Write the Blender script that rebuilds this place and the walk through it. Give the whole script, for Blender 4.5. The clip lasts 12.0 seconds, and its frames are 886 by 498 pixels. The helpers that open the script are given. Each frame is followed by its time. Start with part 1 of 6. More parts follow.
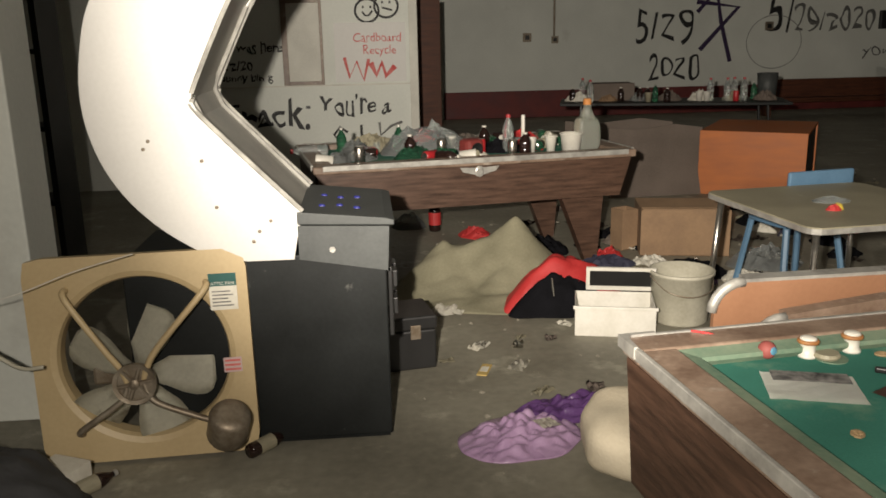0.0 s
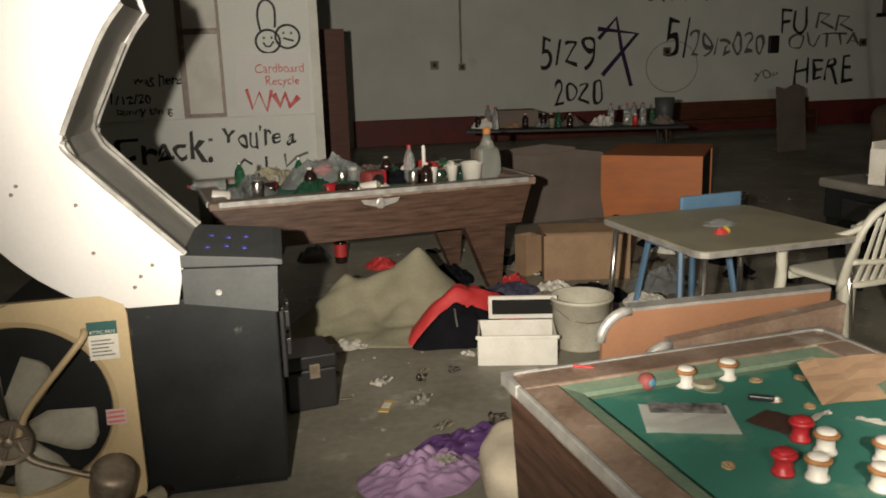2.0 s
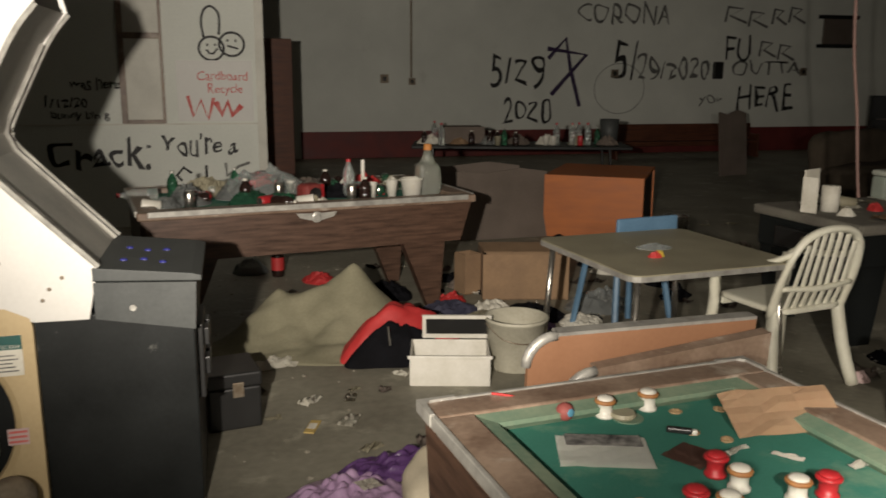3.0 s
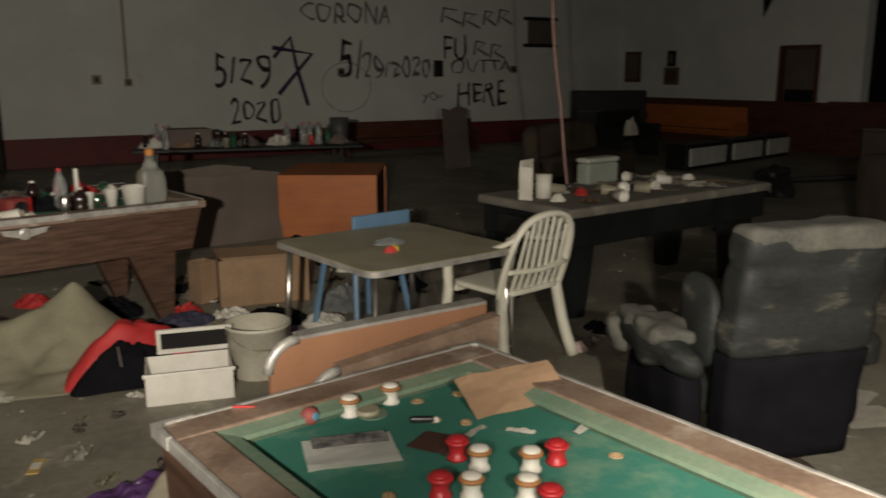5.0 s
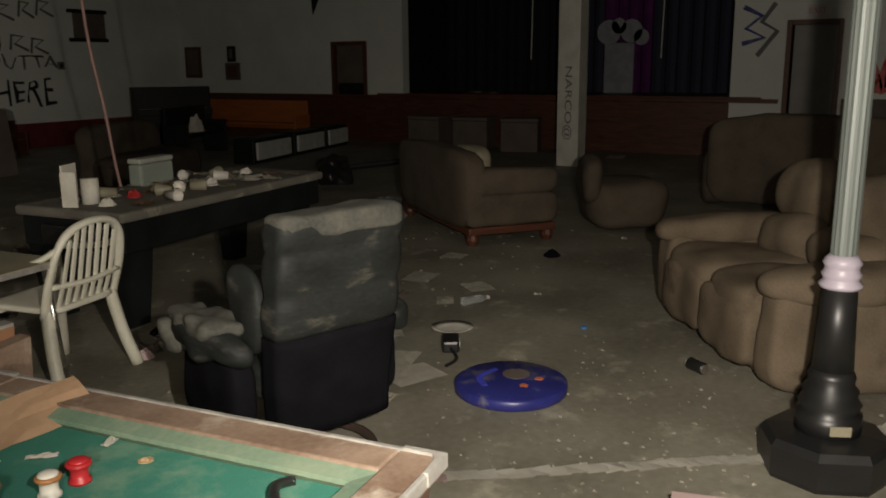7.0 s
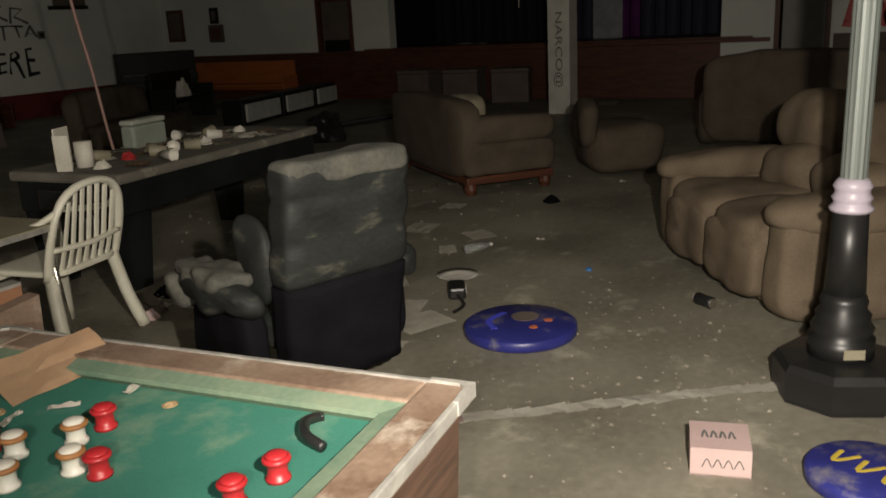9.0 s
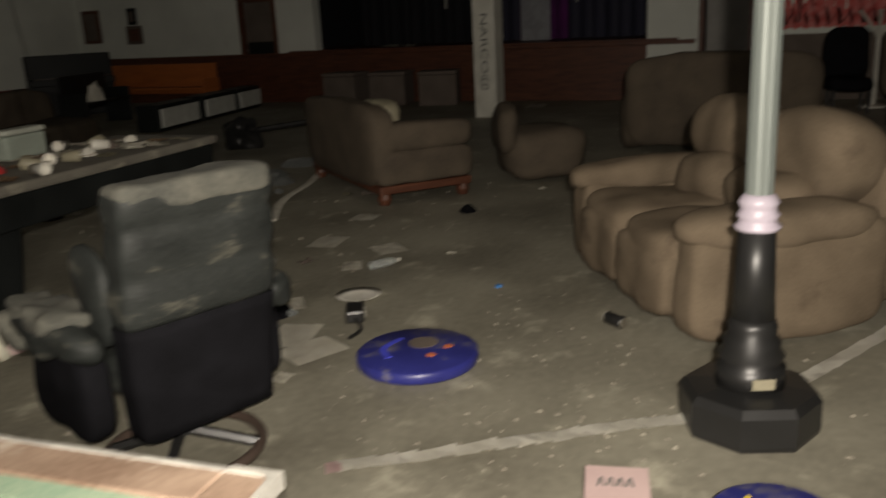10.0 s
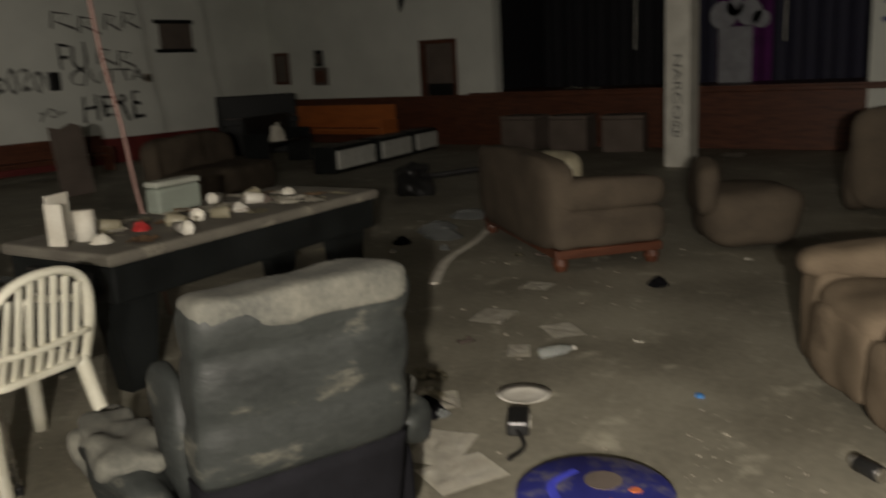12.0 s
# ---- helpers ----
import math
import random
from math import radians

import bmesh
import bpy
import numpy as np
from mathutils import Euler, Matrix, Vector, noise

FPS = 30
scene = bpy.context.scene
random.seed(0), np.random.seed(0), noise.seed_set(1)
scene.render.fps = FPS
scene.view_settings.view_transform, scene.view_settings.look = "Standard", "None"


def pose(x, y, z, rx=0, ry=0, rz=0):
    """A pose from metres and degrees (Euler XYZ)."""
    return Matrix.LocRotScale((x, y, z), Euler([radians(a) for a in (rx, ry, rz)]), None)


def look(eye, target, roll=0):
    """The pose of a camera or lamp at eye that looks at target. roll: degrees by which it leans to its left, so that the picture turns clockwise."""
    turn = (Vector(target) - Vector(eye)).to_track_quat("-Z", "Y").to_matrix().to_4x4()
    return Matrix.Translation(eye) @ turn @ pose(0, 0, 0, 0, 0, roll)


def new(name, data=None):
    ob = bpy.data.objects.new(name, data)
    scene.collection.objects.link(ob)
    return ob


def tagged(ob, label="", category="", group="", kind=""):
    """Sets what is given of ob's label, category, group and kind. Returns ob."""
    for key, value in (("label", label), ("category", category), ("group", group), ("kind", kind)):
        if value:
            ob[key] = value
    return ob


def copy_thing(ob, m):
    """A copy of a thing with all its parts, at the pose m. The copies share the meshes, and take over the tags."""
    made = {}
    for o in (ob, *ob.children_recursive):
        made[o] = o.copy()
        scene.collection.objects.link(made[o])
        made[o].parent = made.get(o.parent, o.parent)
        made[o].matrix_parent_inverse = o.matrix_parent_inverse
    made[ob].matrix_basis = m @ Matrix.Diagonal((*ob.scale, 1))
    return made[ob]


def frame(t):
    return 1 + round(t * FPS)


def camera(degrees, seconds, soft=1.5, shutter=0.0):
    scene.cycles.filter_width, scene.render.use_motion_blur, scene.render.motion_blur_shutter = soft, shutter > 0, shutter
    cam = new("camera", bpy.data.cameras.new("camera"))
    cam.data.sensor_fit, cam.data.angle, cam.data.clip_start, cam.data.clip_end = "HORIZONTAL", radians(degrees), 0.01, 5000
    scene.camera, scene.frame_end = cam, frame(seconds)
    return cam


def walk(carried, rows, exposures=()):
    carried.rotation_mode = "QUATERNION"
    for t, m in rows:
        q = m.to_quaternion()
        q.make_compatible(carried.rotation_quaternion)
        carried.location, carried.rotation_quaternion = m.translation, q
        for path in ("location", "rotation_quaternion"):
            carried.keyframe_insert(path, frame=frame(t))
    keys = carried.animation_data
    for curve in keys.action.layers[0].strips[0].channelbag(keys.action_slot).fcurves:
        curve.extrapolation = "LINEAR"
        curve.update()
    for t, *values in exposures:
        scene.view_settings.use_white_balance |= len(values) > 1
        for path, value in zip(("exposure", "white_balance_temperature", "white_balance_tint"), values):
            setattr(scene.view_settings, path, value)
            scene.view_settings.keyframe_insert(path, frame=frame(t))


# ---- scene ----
cam = camera(55.6, 12.0, soft=1.7, shutter=0.5)
PATH = [
    (0, (0.386, 0.003, 1.57), (0.559, 1.933, 1.075), -1.2),
    (0.5, (0.384, 0.006, 1.57), (0.572, 1.934, 1.073), -0.7),
    (1, (0.396, -0.002, 1.572), (0.588, 1.927, 1.081), -1.0),
    (1.5, (0.435, 0.007, 1.585), (0.717, 1.93, 1.114), -1.5),
    (2, (0.5, 0.032, 1.6), (0.864, 1.948, 1.158), -1.8),
    (2.5, (0.568, 0.065, 1.604), (0.963, 1.98, 1.181), -0.4),
    (4.5, (0.616, 0.105, 1.604), (1.532, 1.837, 1.199), -0.4),
    (5, (0.621, 0.101, 1.607), (1.664, 1.758, 1.194), -0.1),
    (5.5, (0.66, 0.066, 1.597), (1.91, 1.569, 1.178), -0.5),
    (6, (0.666, 0.038, 1.603), (2.105, 1.36, 1.177), -0.3),
    (6.5, (0.68, -0.005, 1.605), (2.252, 1.157, 1.183), -0.7),
    (7, (0.714, -0.059, 1.617), (2.41, 0.91, 1.188), -0.5),
    (9, (0.701, 0.001, 1.549), (2.382, 0.947, 1.023), -3.0),
    (9.5, (0.834, -0.026, 1.544), (2.444, 0.986, 0.924), -7.0),
    (10, (1.121, -0.056, 1.539), (2.864, 0.769, 1.009), -2.9),
    (10.5, (1.322, 0.031, 1.548), (3.14, 0.687, 1.033), -2.9),
    (11, (1.551, 0.219, 1.551), (3.352, 0.993, 1.153), -5.1),
    (11.5, (1.688, 0.335, 1.563), (3.413, 1.234, 1.097), -3.5),
    (12, (1.866, 0.364, 1.569), (3.421, 1.548, 1.146), -3.0),
]
EXPOSURES = [(0, -0.1), (1.5, -0.28), (2.5, -0.48), (4.5, -0.85), (5.5, -1.0), (7.2, -1.2), (9.5, -0.85), (10.5, -0.5), (12.0, -0.3)]
walk(cam, [(t, look(eye, target, roll)) for t, eye, target, roll in PATH], EXPOSURES)

# ---- world and lights: a dark hall, lit by fixed spots standing in for the carried torch ----
world = bpy.data.worlds.new("night")
scene.world = world
world.use_nodes = True
world.node_tree.nodes["Background"].inputs[0].default_value = (0.6, 0.7, 1.0, 1)
world.node_tree.nodes["Background"].inputs[1].default_value = 0.004


def torch(name, eye, target, watts, angle, blend, radius):
    data = bpy.data.lights.new(name, "SPOT")
    data.energy, data.spot_size, data.spot_blend, data.shadow_soft_size = watts, radians(angle), blend, radius
    data.color = (1.0, 0.9, 0.775)
    ob = new(name, data)
    ob.matrix_world = look(eye, target)
    return ob


# Carried torch split into a fixed narrow beam and an added wide spill.
torch("torch_beam", (0.15, -0.15, 1.7), (2.6, 9.0, 1.6), 1900, 63, 1.0, 0.03)
torch("torch_spill", (0.15, -0.15, 1.7), (2.3, 2.2, 0.6), 240, 165, 0.5, 0.03)
# Added spot, no separate lamp: stands in for the carried torch once turned right.
torch("torch_stand_in_right", (0.95, -0.2, 1.7), (5.4, 1.3, 0.5), 1300, 112, 1.0, 0.03)


# ---- materials ----
def mat(name, a, b=None, scale=6.0, rough=0.7, bump=0.15, metal=0.0, fine=60.0, stain=None, stain_scale=1.5, stain_lo=0.55, stretch=(1, 1, 1), spec=0.5):
    m = bpy.data.materials.new(name)
    m.use_nodes = True
    nt = m.node_tree
    bsdf = nt.nodes["Principled BSDF"]
    b = b or tuple(v * 0.75 for v in a)
    co = nt.nodes.new("ShaderNodeTexCoord")
    mp = nt.nodes.new("ShaderNodeMapping")
    mp.inputs["Scale"].default_value = stretch
    nt.links.new(co.outputs["Object"], mp.inputs[0])
    big = nt.nodes.new("ShaderNodeTexNoise")
    big.inputs["Scale"].default_value, big.inputs["Detail"].default_value = scale, 6
    nt.links.new(mp.outputs[0], big.inputs[0])
    tiny = nt.nodes.new("ShaderNodeTexNoise")
    tiny.inputs["Scale"].default_value, tiny.inputs["Detail"].default_value = fine, 4
    nt.links.new(mp.outputs[0], tiny.inputs[0])
    mixf = nt.nodes.new("ShaderNodeMath")
    mixf.operation = "MULTIPLY_ADD"
    nt.links.new(tiny.outputs[0], mixf.inputs[0])
    mixf.inputs[1].default_value = 0.4
    nt.links.new(big.outputs[0], mixf.inputs[2])
    ramp = nt.nodes.new("ShaderNodeValToRGB")
    ramp.color_ramp.elements[0].position, ramp.color_ramp.elements[1].position = 0.45, 0.9
    ramp.color_ramp.elements[0].color, ramp.color_ramp.elements[1].color = (*b, 1), (*a, 1)
    nt.links.new(mixf.outputs[0], ramp.inputs[0])
    colour = ramp.outputs[0]
    if stain:
        sn = nt.nodes.new("ShaderNodeTexNoise")
        sn.inputs["Scale"].default_value, sn.inputs["Detail"].default_value, sn.inputs["Roughness"].default_value = stain_scale, 8, 0.65
        nt.links.new(mp.outputs[0], sn.inputs[0])
        sr = nt.nodes.new("ShaderNodeValToRGB")
        sr.color_ramp.elements[0].position, sr.color_ramp.elements[1].position = stain_lo, stain_lo + 0.14
        nt.links.new(sn.outputs[0], sr.inputs[0])
        mx = nt.nodes.new("ShaderNodeMix")
        mx.data_type = "RGBA"
        nt.links.new(sr.outputs[0], mx.inputs[0])
        nt.links.new(colour, mx.inputs[6])
        mx.inputs[7].default_value = (*stain, 1)
        colour = mx.outputs[2]
    nt.links.new(colour, bsdf.inputs["Base Color"])
    rr = nt.nodes.new("ShaderNodeMapRange")
    rr.inputs["To Min"].default_value, rr.inputs["To Max"].default_value = max(0.04, rough - 0.12), min(1, rough + 0.12)
    nt.links.new(big.outputs[0], rr.inputs[0])
    nt.links.new(rr.outputs[0], bsdf.inputs["Roughness"])
    bsdf.inputs["Metallic"].default_value = metal
    bsdf.inputs["Specular IOR Level"].default_value = spec
    if bump:
        bp = nt.nodes.new("ShaderNodeBump")
        bp.inputs["Strength"].default_value, bp.inputs["Distance"].default_value = bump, 0.01
        nt.links.new(mixf.outputs[0], bp.inputs["Height"])
        nt.links.new(bp.outputs[0], bsdf.inputs["Normal"])
    return m


def clear(name, colour=(0.9, 0.95, 0.95), rough=0.08):
    m = bpy.data.materials.new(name)
    m.use_nodes = True
    b = m.node_tree.nodes["Principled BSDF"]
    b.inputs["Base Color"].default_value = (*colour, 1)
    b.inputs["Transmission Weight"].default_value, b.inputs["Roughness"].default_value, b.inputs["IOR"].default_value = 0.85, rough, 1.3
    return m


FLOOR = mat("concrete", (0.27, 0.255, 0.2), (0.13, 0.12, 0.092), 1.3, 0.62, 0.3, fine=22, stain=(0.4, 0.38, 0.3), stain_scale=3.4, stain_lo=0.57)
WALL = mat("wall_paint", (0.72, 0.74, 0.68), (0.6, 0.62, 0.57), 1.2, 0.75, 0.08, fine=40, stain=(0.5, 0.5, 0.45), stain_scale=0.8, stain_lo=0.66)
CEIL = mat("ceiling_paint", (0.45, 0.44, 0.42), None, 2, 0.9)
WAIN = mat("red_panelling", (0.16, 0.025, 0.02), (0.08, 0.012, 0.012), 3, 0.6, 0.1)
WOODRED = mat("reddish_wood", (0.12, 0.04, 0.018), (0.05, 0.017, 0.009), 3, 0.5, 0.1, stretch=(1, 1, 8))
WALNUT = mat("walnut_laminate", (0.1, 0.055, 0.036), (0.035, 0.02, 0.014), 4, 0.38, 0.05, fine=25, stretch=(1.2, 1.2, 12), stain=(0.25, 0.2, 0.15), stain_lo=0.68, stain_scale=5)
RAILTOP = mat("worn_rail_laminate", (0.26, 0.19, 0.14), (0.1, 0.06, 0.04), 5, 0.45, 0.1, stain=(0.38, 0.33, 0.27), stain_scale=7, stain_lo=0.56)
TRIM = mat("aluminium_trim", (0.46, 0.45, 0.41), (0.26, 0.25, 0.23), 12, 0.4, 0.1, metal=0.4, stain=(0.25, 0.23, 0.2), stain_scale=14, stain_lo=0.6)
FASCIA = mat("dusty_grey_fascia", (0.4, 0.39, 0.35), (0.24, 0.23, 0.21), 5, 0.35, 0.08, metal=0.15, stain=(0.42, 0.4, 0.35), stain_scale=6, stain_lo=0.6)
CHROME = mat("tarnished_chrome", (0.7, 0.68, 0.63), (0.4, 0.37, 0.32), 14, 0.25, 0.05, metal=0.95)
FELT = mat("dusty_green_felt", (0.05, 0.19, 0.145), (0.035, 0.14, 0.105), 3, 0.95, 0.2, fine=180, stain=(0.15, 0.25, 0.175), stain_scale=3.2, stain_lo=0.53, spec=0.1)
CUSHION = mat("faded_cushion_felt", (0.2, 0.25, 0.175), (0.1, 0.17, 0.12), 6, 0.95, 0.2, spec=0.1)
WHITE = mat("white_laminate", (0.62, 0.61, 0.58), (0.54, 0.53, 0.5), 2, 0.5, 0.03, stain=(0.4, 0.37, 0.31), stain_scale=9, stain_lo=0.71)
BLACK = mat("black_laminate", (0.012, 0.014, 0.014), (0.005, 0.006, 0.006), 3, 0.5, 0.06, spec=0.25, stain=(0.11, 0.11, 0.1), stain_scale=13, stain_lo=0.67)
GREYBLK = mat("dusty_black_vinyl", (0.055, 0.06, 0.058), (0.03, 0.034, 0.033), 8, 0.6, 0.1)
BLACKP = mat("black_plastic", (0.015, 0.015, 0.015), None, 5, 0.4, 0.05)
TAN = mat("tan_enamel", (0.5, 0.39, 0.22), (0.41, 0.31, 0.17), 2.5, 0.45, 0.05, stain=(0.3, 0.19, 0.1), stain_scale=6, stain_lo=0.7)
BLADE = mat("dirty_fan_blade", (0.7, 0.68, 0.56), (0.5, 0.48, 0.38), 6, 0.5, 0.1, stain=(0.22, 0.19, 0.12), stain_scale=5, stain_lo=0.6)
STEEL = mat("grimy_steel", (0.32, 0.28, 0.22), (0.16, 0.12, 0.08), 12, 0.5, 0.2, metal=0.6, stain=(0.16, 0.08, 0.04), stain_scale=8, stain_lo=0.6)
BEIGE = mat("beige_tabletop", (0.31, 0.285, 0.2), (0.22, 0.2, 0.14), 4, 0.5, 0.05, stain=(0.45, 0.42, 0.33), stain_scale=5, stain_lo=0.64)
BLUEP = mat("blue_plastic", (0.1, 0.19, 0.29), (0.07, 0.14, 0.22), 6, 0.5)
CHAIRW = mat("yellowed_white_plastic", (0.7, 0.69, 0.58), (0.56, 0.54, 0.43), 5, 0.45, 0.03, stain=(0.4, 0.36, 0.27), stain_scale=8, stain_lo=0.68)
RECL = mat("dusty_grey_vinyl", (0.026, 0.029, 0.027), (0.009, 0.0105, 0.01), 3, 0.62, 0.4, fine=40, stain=(0.11, 0.105, 0.083), stain_scale=3.0, stain_lo=0.56, spec=0.25, stretch=(1, 1, 2.2))
DUSTY = mat("thick_pale_dust", (0.105, 0.102, 0.083), (0.03, 0.032, 0.028), 5, 0.9, 0.3)
DARKF = mat("black_fabric", (0.009, 0.009, 0.011), (0.005, 0.005, 0.006), 6, 0.9, 0.3, spec=0.05)
SUEDE = mat("tan_microsuede", (0.17, 0.133, 0.093), (0.1, 0.077, 0.053), 3.5, 0.95, 0.35, fine=90, stain=(0.08, 0.06, 0.043), stain_scale=3, stain_lo=0.58, spec=0.15)
BROWNF = mat("dark_brown_upholstery", (0.1, 0.08, 0.058), (0.06, 0.048, 0.036), 4, 0.9, 0.3, spec=0.2)
ORANGE = mat("orange_stained_plywood", (0.45, 0.135, 0.028), (0.33, 0.095, 0.02), 3, 0.55, 0.06, stretch=(1, 1, 5))
FORMICA = mat("orange_formica", (0.29, 0.15, 0.085), (0.22, 0.11, 0.06), 3, 0.4, 0.03, stain=(0.4, 0.3, 0.2), stain_scale=5, stain_lo=0.68)
CARD = mat("cardboard", (0.27, 0.175, 0.1), (0.19, 0.12, 0.07), 5, 0.85, 0.15)
GREYCARD = mat("dusty_brown_board", (0.15, 0.12, 0.1), (0.1, 0.08, 0.065), 3, 0.9, 0.2)
KHAKI = mat("khaki_canvas", (0.23, 0.215, 0.145), (0.15, 0.14, 0.09), 5, 0.9, 0.4, fine=70)
RED = mat("red_nylon", (0.45, 0.03, 0.03), (0.33, 0.02, 0.02), 6, 0.6, 0.2)
REDP = mat("red_bumper_rubber", (0.42, 0.022, 0.027), (0.3, 0.014, 0.018), 9, 0.4, 0.08)
WHITEP = mat("white_plastic", (0.66, 0.64, 0.58), (0.54, 0.52, 0.45), 9, 0.4, 0.05)
RUBBER = mat("tan_rubber_ring", (0.36, 0.17, 0.06), (0.24, 0.1, 0.03), 14, 0.6)
CREAM = mat("cream_cotton", (0.66, 0.59, 0.45), (0.56, 0.49, 0.36), 5, 0.9, 0.4, fine=80, stain=(0.5, 0.42, 0.28), stain_lo=0.63, stain_scale=4)
PURPLE = mat("dark_purple_satin", (0.1, 0.045, 0.15), (0.06, 0.025, 0.09), 6, 0.35, 0.2)
LILAC = mat("lilac_satin", (0.4, 0.27, 0.42), (0.3, 0.19, 0.32), 7, 0.3, 0.25)
PAPER = mat("dirty_paper", (0.68, 0.66, 0.58), (0.52, 0.49, 0.41), 8, 0.85, 0.2)
INK = mat("grey_print", (0.03, 0.03, 0.03), (0.3, 0.29, 0.27), 16, 0.8, 0.02)
SPRAY = mat("black_spray_paint", (0.012, 0.012, 0.012), None, 8, 0.6, 0.02)
SPRAYG = mat("faded_grey_spray_paint", (0.16, 0.16, 0.15), (0.09, 0.09, 0.085), 8, 0.7, 0.02)
SPRAYP = mat("dark_purple_spray_paint", (0.03, 0.012, 0.06), None, 8, 0.6, 0.02)
SPRAYR = mat("red_spray_paint", (0.5, 0.04, 0.035), (0.6, 0.2, 0.18), 9, 0.6, 0.02)
BLUE = mat("blue_enamel", (0.03, 0.035, 0.22), (0.02, 0.022, 0.15), 5, 0.4, 0.05, stain=(0.18, 0.17, 0.2), stain_scale=6, stain_lo=0.55)
BUCKET = mat("dirty_white_bucket", (0.5, 0.48, 0.39), (0.33, 0.31, 0.24), 6, 0.5, 0.1, stain=(0.22, 0.2, 0.15), stain_scale=5, stain_lo=0.6)
PINK = mat("pale_pink_card", (0.56, 0.42, 0.4), (0.48, 0.35, 0.34), 5, 0.6, 0.05)
GLASSC = clear("clear_plastic", (0.85, 0.9, 0.88))
GLASSG = clear("green_glass", (0.1, 0.35, 0.2))
COLA = mat("dark_brown_glass", (0.02, 0.01, 0.008), None, 5, 0.12, 0)
POSTW = mat("white_post_paint", (0.66, 0.65, 0.58), (0.5, 0.49, 0.43), 4, 0.6, 0.05)
CURTAIN = mat("black_stage_curtain", (0.01, 0.01, 0.014), None, 3, 0.9, 0.2)
MAGENTA = mat("magenta_backdrop", (0.13, 0.015, 0.14), (0.05, 0.006, 0.06), 3, 0.9)
NAVY = mat("navy_backdrop", (0.03, 0.03, 0.055), None, 3, 0.8)
DUSTW = mat("plaster_crumbs", (0.33, 0.305, 0.245), (0.15, 0.13, 0.1), 20, 0.9, 0.3)
LEAD = mat("lampost_grey_metal", (0.2, 0.225, 0.21), (0.13, 0.15, 0.14), 6, 0.5, 0.05, metal=0.2, stretch=(6, 6, 0.3))
LAVENDER = mat("pale_lavender_plastic", (0.46, 0.41, 0.48), (0.38, 0.34, 0.4), 5, 0.4)


# ---- mesh helpers ----
def mesh_of(bm, smooth=False):
    me = bpy.data.meshes.new("mesh")
    bmesh.ops.recalc_face_normals(bm, faces=bm.faces)
    bm.to_mesh(me)
    bm.free()
    if smooth:
        for p in me.polygons:
            p.use_smooth = True
    return me


def part(name, bm, material, parent, label="", smooth=False, at=None):
    me = mesh_of(bm, smooth)
    me.materials.append(material)
    ob = new(name, me)
    ob.parent = parent
    if at is not None:
        ob.matrix_basis = at
    return tagged(ob, label)


def thing(name, label, category, m=None, group=""):
    ob = new(name)
    ob.empty_display_size = 0.1
    ob.matrix_basis = m or Matrix()
    return tagged(ob, label, category, group)


def solid(name, bm, material, label, category="", kind="", smooth=False, m=None, group=""):
    me = mesh_of(bm, smooth)
    me.materials.append(material)
    ob = new(name, me)
    ob.matrix_basis = m or Matrix()
    return tagged(ob, label, category, group, kind)


def box(x0, x1, y0, y1, z0, z1, bevel=0.0, seg=2, bm=None):
    own = bmesh.new()
    bmesh.ops.create_cube(own, size=1, matrix=Matrix.Translation(((x0 + x1) / 2, (y0 + y1) / 2, (z0 + z1) / 2)) @ Matrix.Diagonal((x1 - x0, y1 - y0, z1 - z0, 1)))
    if bevel:
        bmesh.ops.bevel(own, geom=own.edges[:], offset=bevel, segments=seg, profile=0.5, affect="EDGES")
    return merge(bm, own)


def merge(bm, own):
    if bm is None:
        return own
    me = bpy.data.meshes.new("tmp")
    own.to_mesh(me)
    own.free()
    bm.from_mesh(me)
    bpy.data.meshes.remove(me)
    return bm


def lathe(profile, n=24, bm=None, at=(0, 0, 0)):
    own = bmesh.new()
    rings = []
    for r, z in profile:
        rings.append([own.verts.new((at[0] + r * math.cos(2 * math.pi * i / n), at[1] + r * math.sin(2 * math.pi * i / n), at[2] + z)) for i in range(n)])
    for a, b in zip(rings, rings[1:]):
        for i in range(n):
            own.faces.new((a[i], a[(i + 1) % n], b[(i + 1) % n], b[i]))
    for ring in (rings[0], rings[-1]):
        own.faces.new(ring)
    return merge(bm, own)


def tube(points, r, n=8, bm=None, flat=1.0):
    own = bmesh.new()
    pts = [Vector(p) for p in points]
    rings = []
    for i, p in enumerate(pts):
        d = (pts[min(i + 1, len(pts) - 1)] - pts[max(i - 1, 0)]).normalized()
        side = d.cross(Vector((0, 0, 1)))
        side = side.normalized() if side.length > 1e-3 else Vector((1, 0, 0))
        up = side.cross(d)
        rings.append([own.verts.new(p + r * (math.cos(2 * math.pi * k / n) * side + flat * math.sin(2 * math.pi * k / n) * up)) for k in range(n)])
    for a, b in zip(rings, rings[1:]):
        for k in range(n):
            own.faces.new((a[k], a[(k + 1) % n], b[(k + 1) % n], b[k]))
    own.faces.new(rings[0])
    own.faces.new(rings[-1])
    return merge(bm, own)


def spline(points, steps=6):
    pts = [Vector(p) for p in points]
    out = []
    for i in range(len(pts) - 1):
        p0, p1, p2, p3 = pts[max(i - 1, 0)], pts[i], pts[i + 1], pts[min(i + 2, len(pts) - 1)]
        for s in range(steps):
            t = s / steps
            out.append(0.5 * (2 * p1 + (p2 - p0) * t + (2 * p0 - 5 * p1 + 4 * p2 - p3) * t * t + (3 * p1 - p0 - 3 * p2 + p3) * t ** 3))
    return out + [pts[-1]]


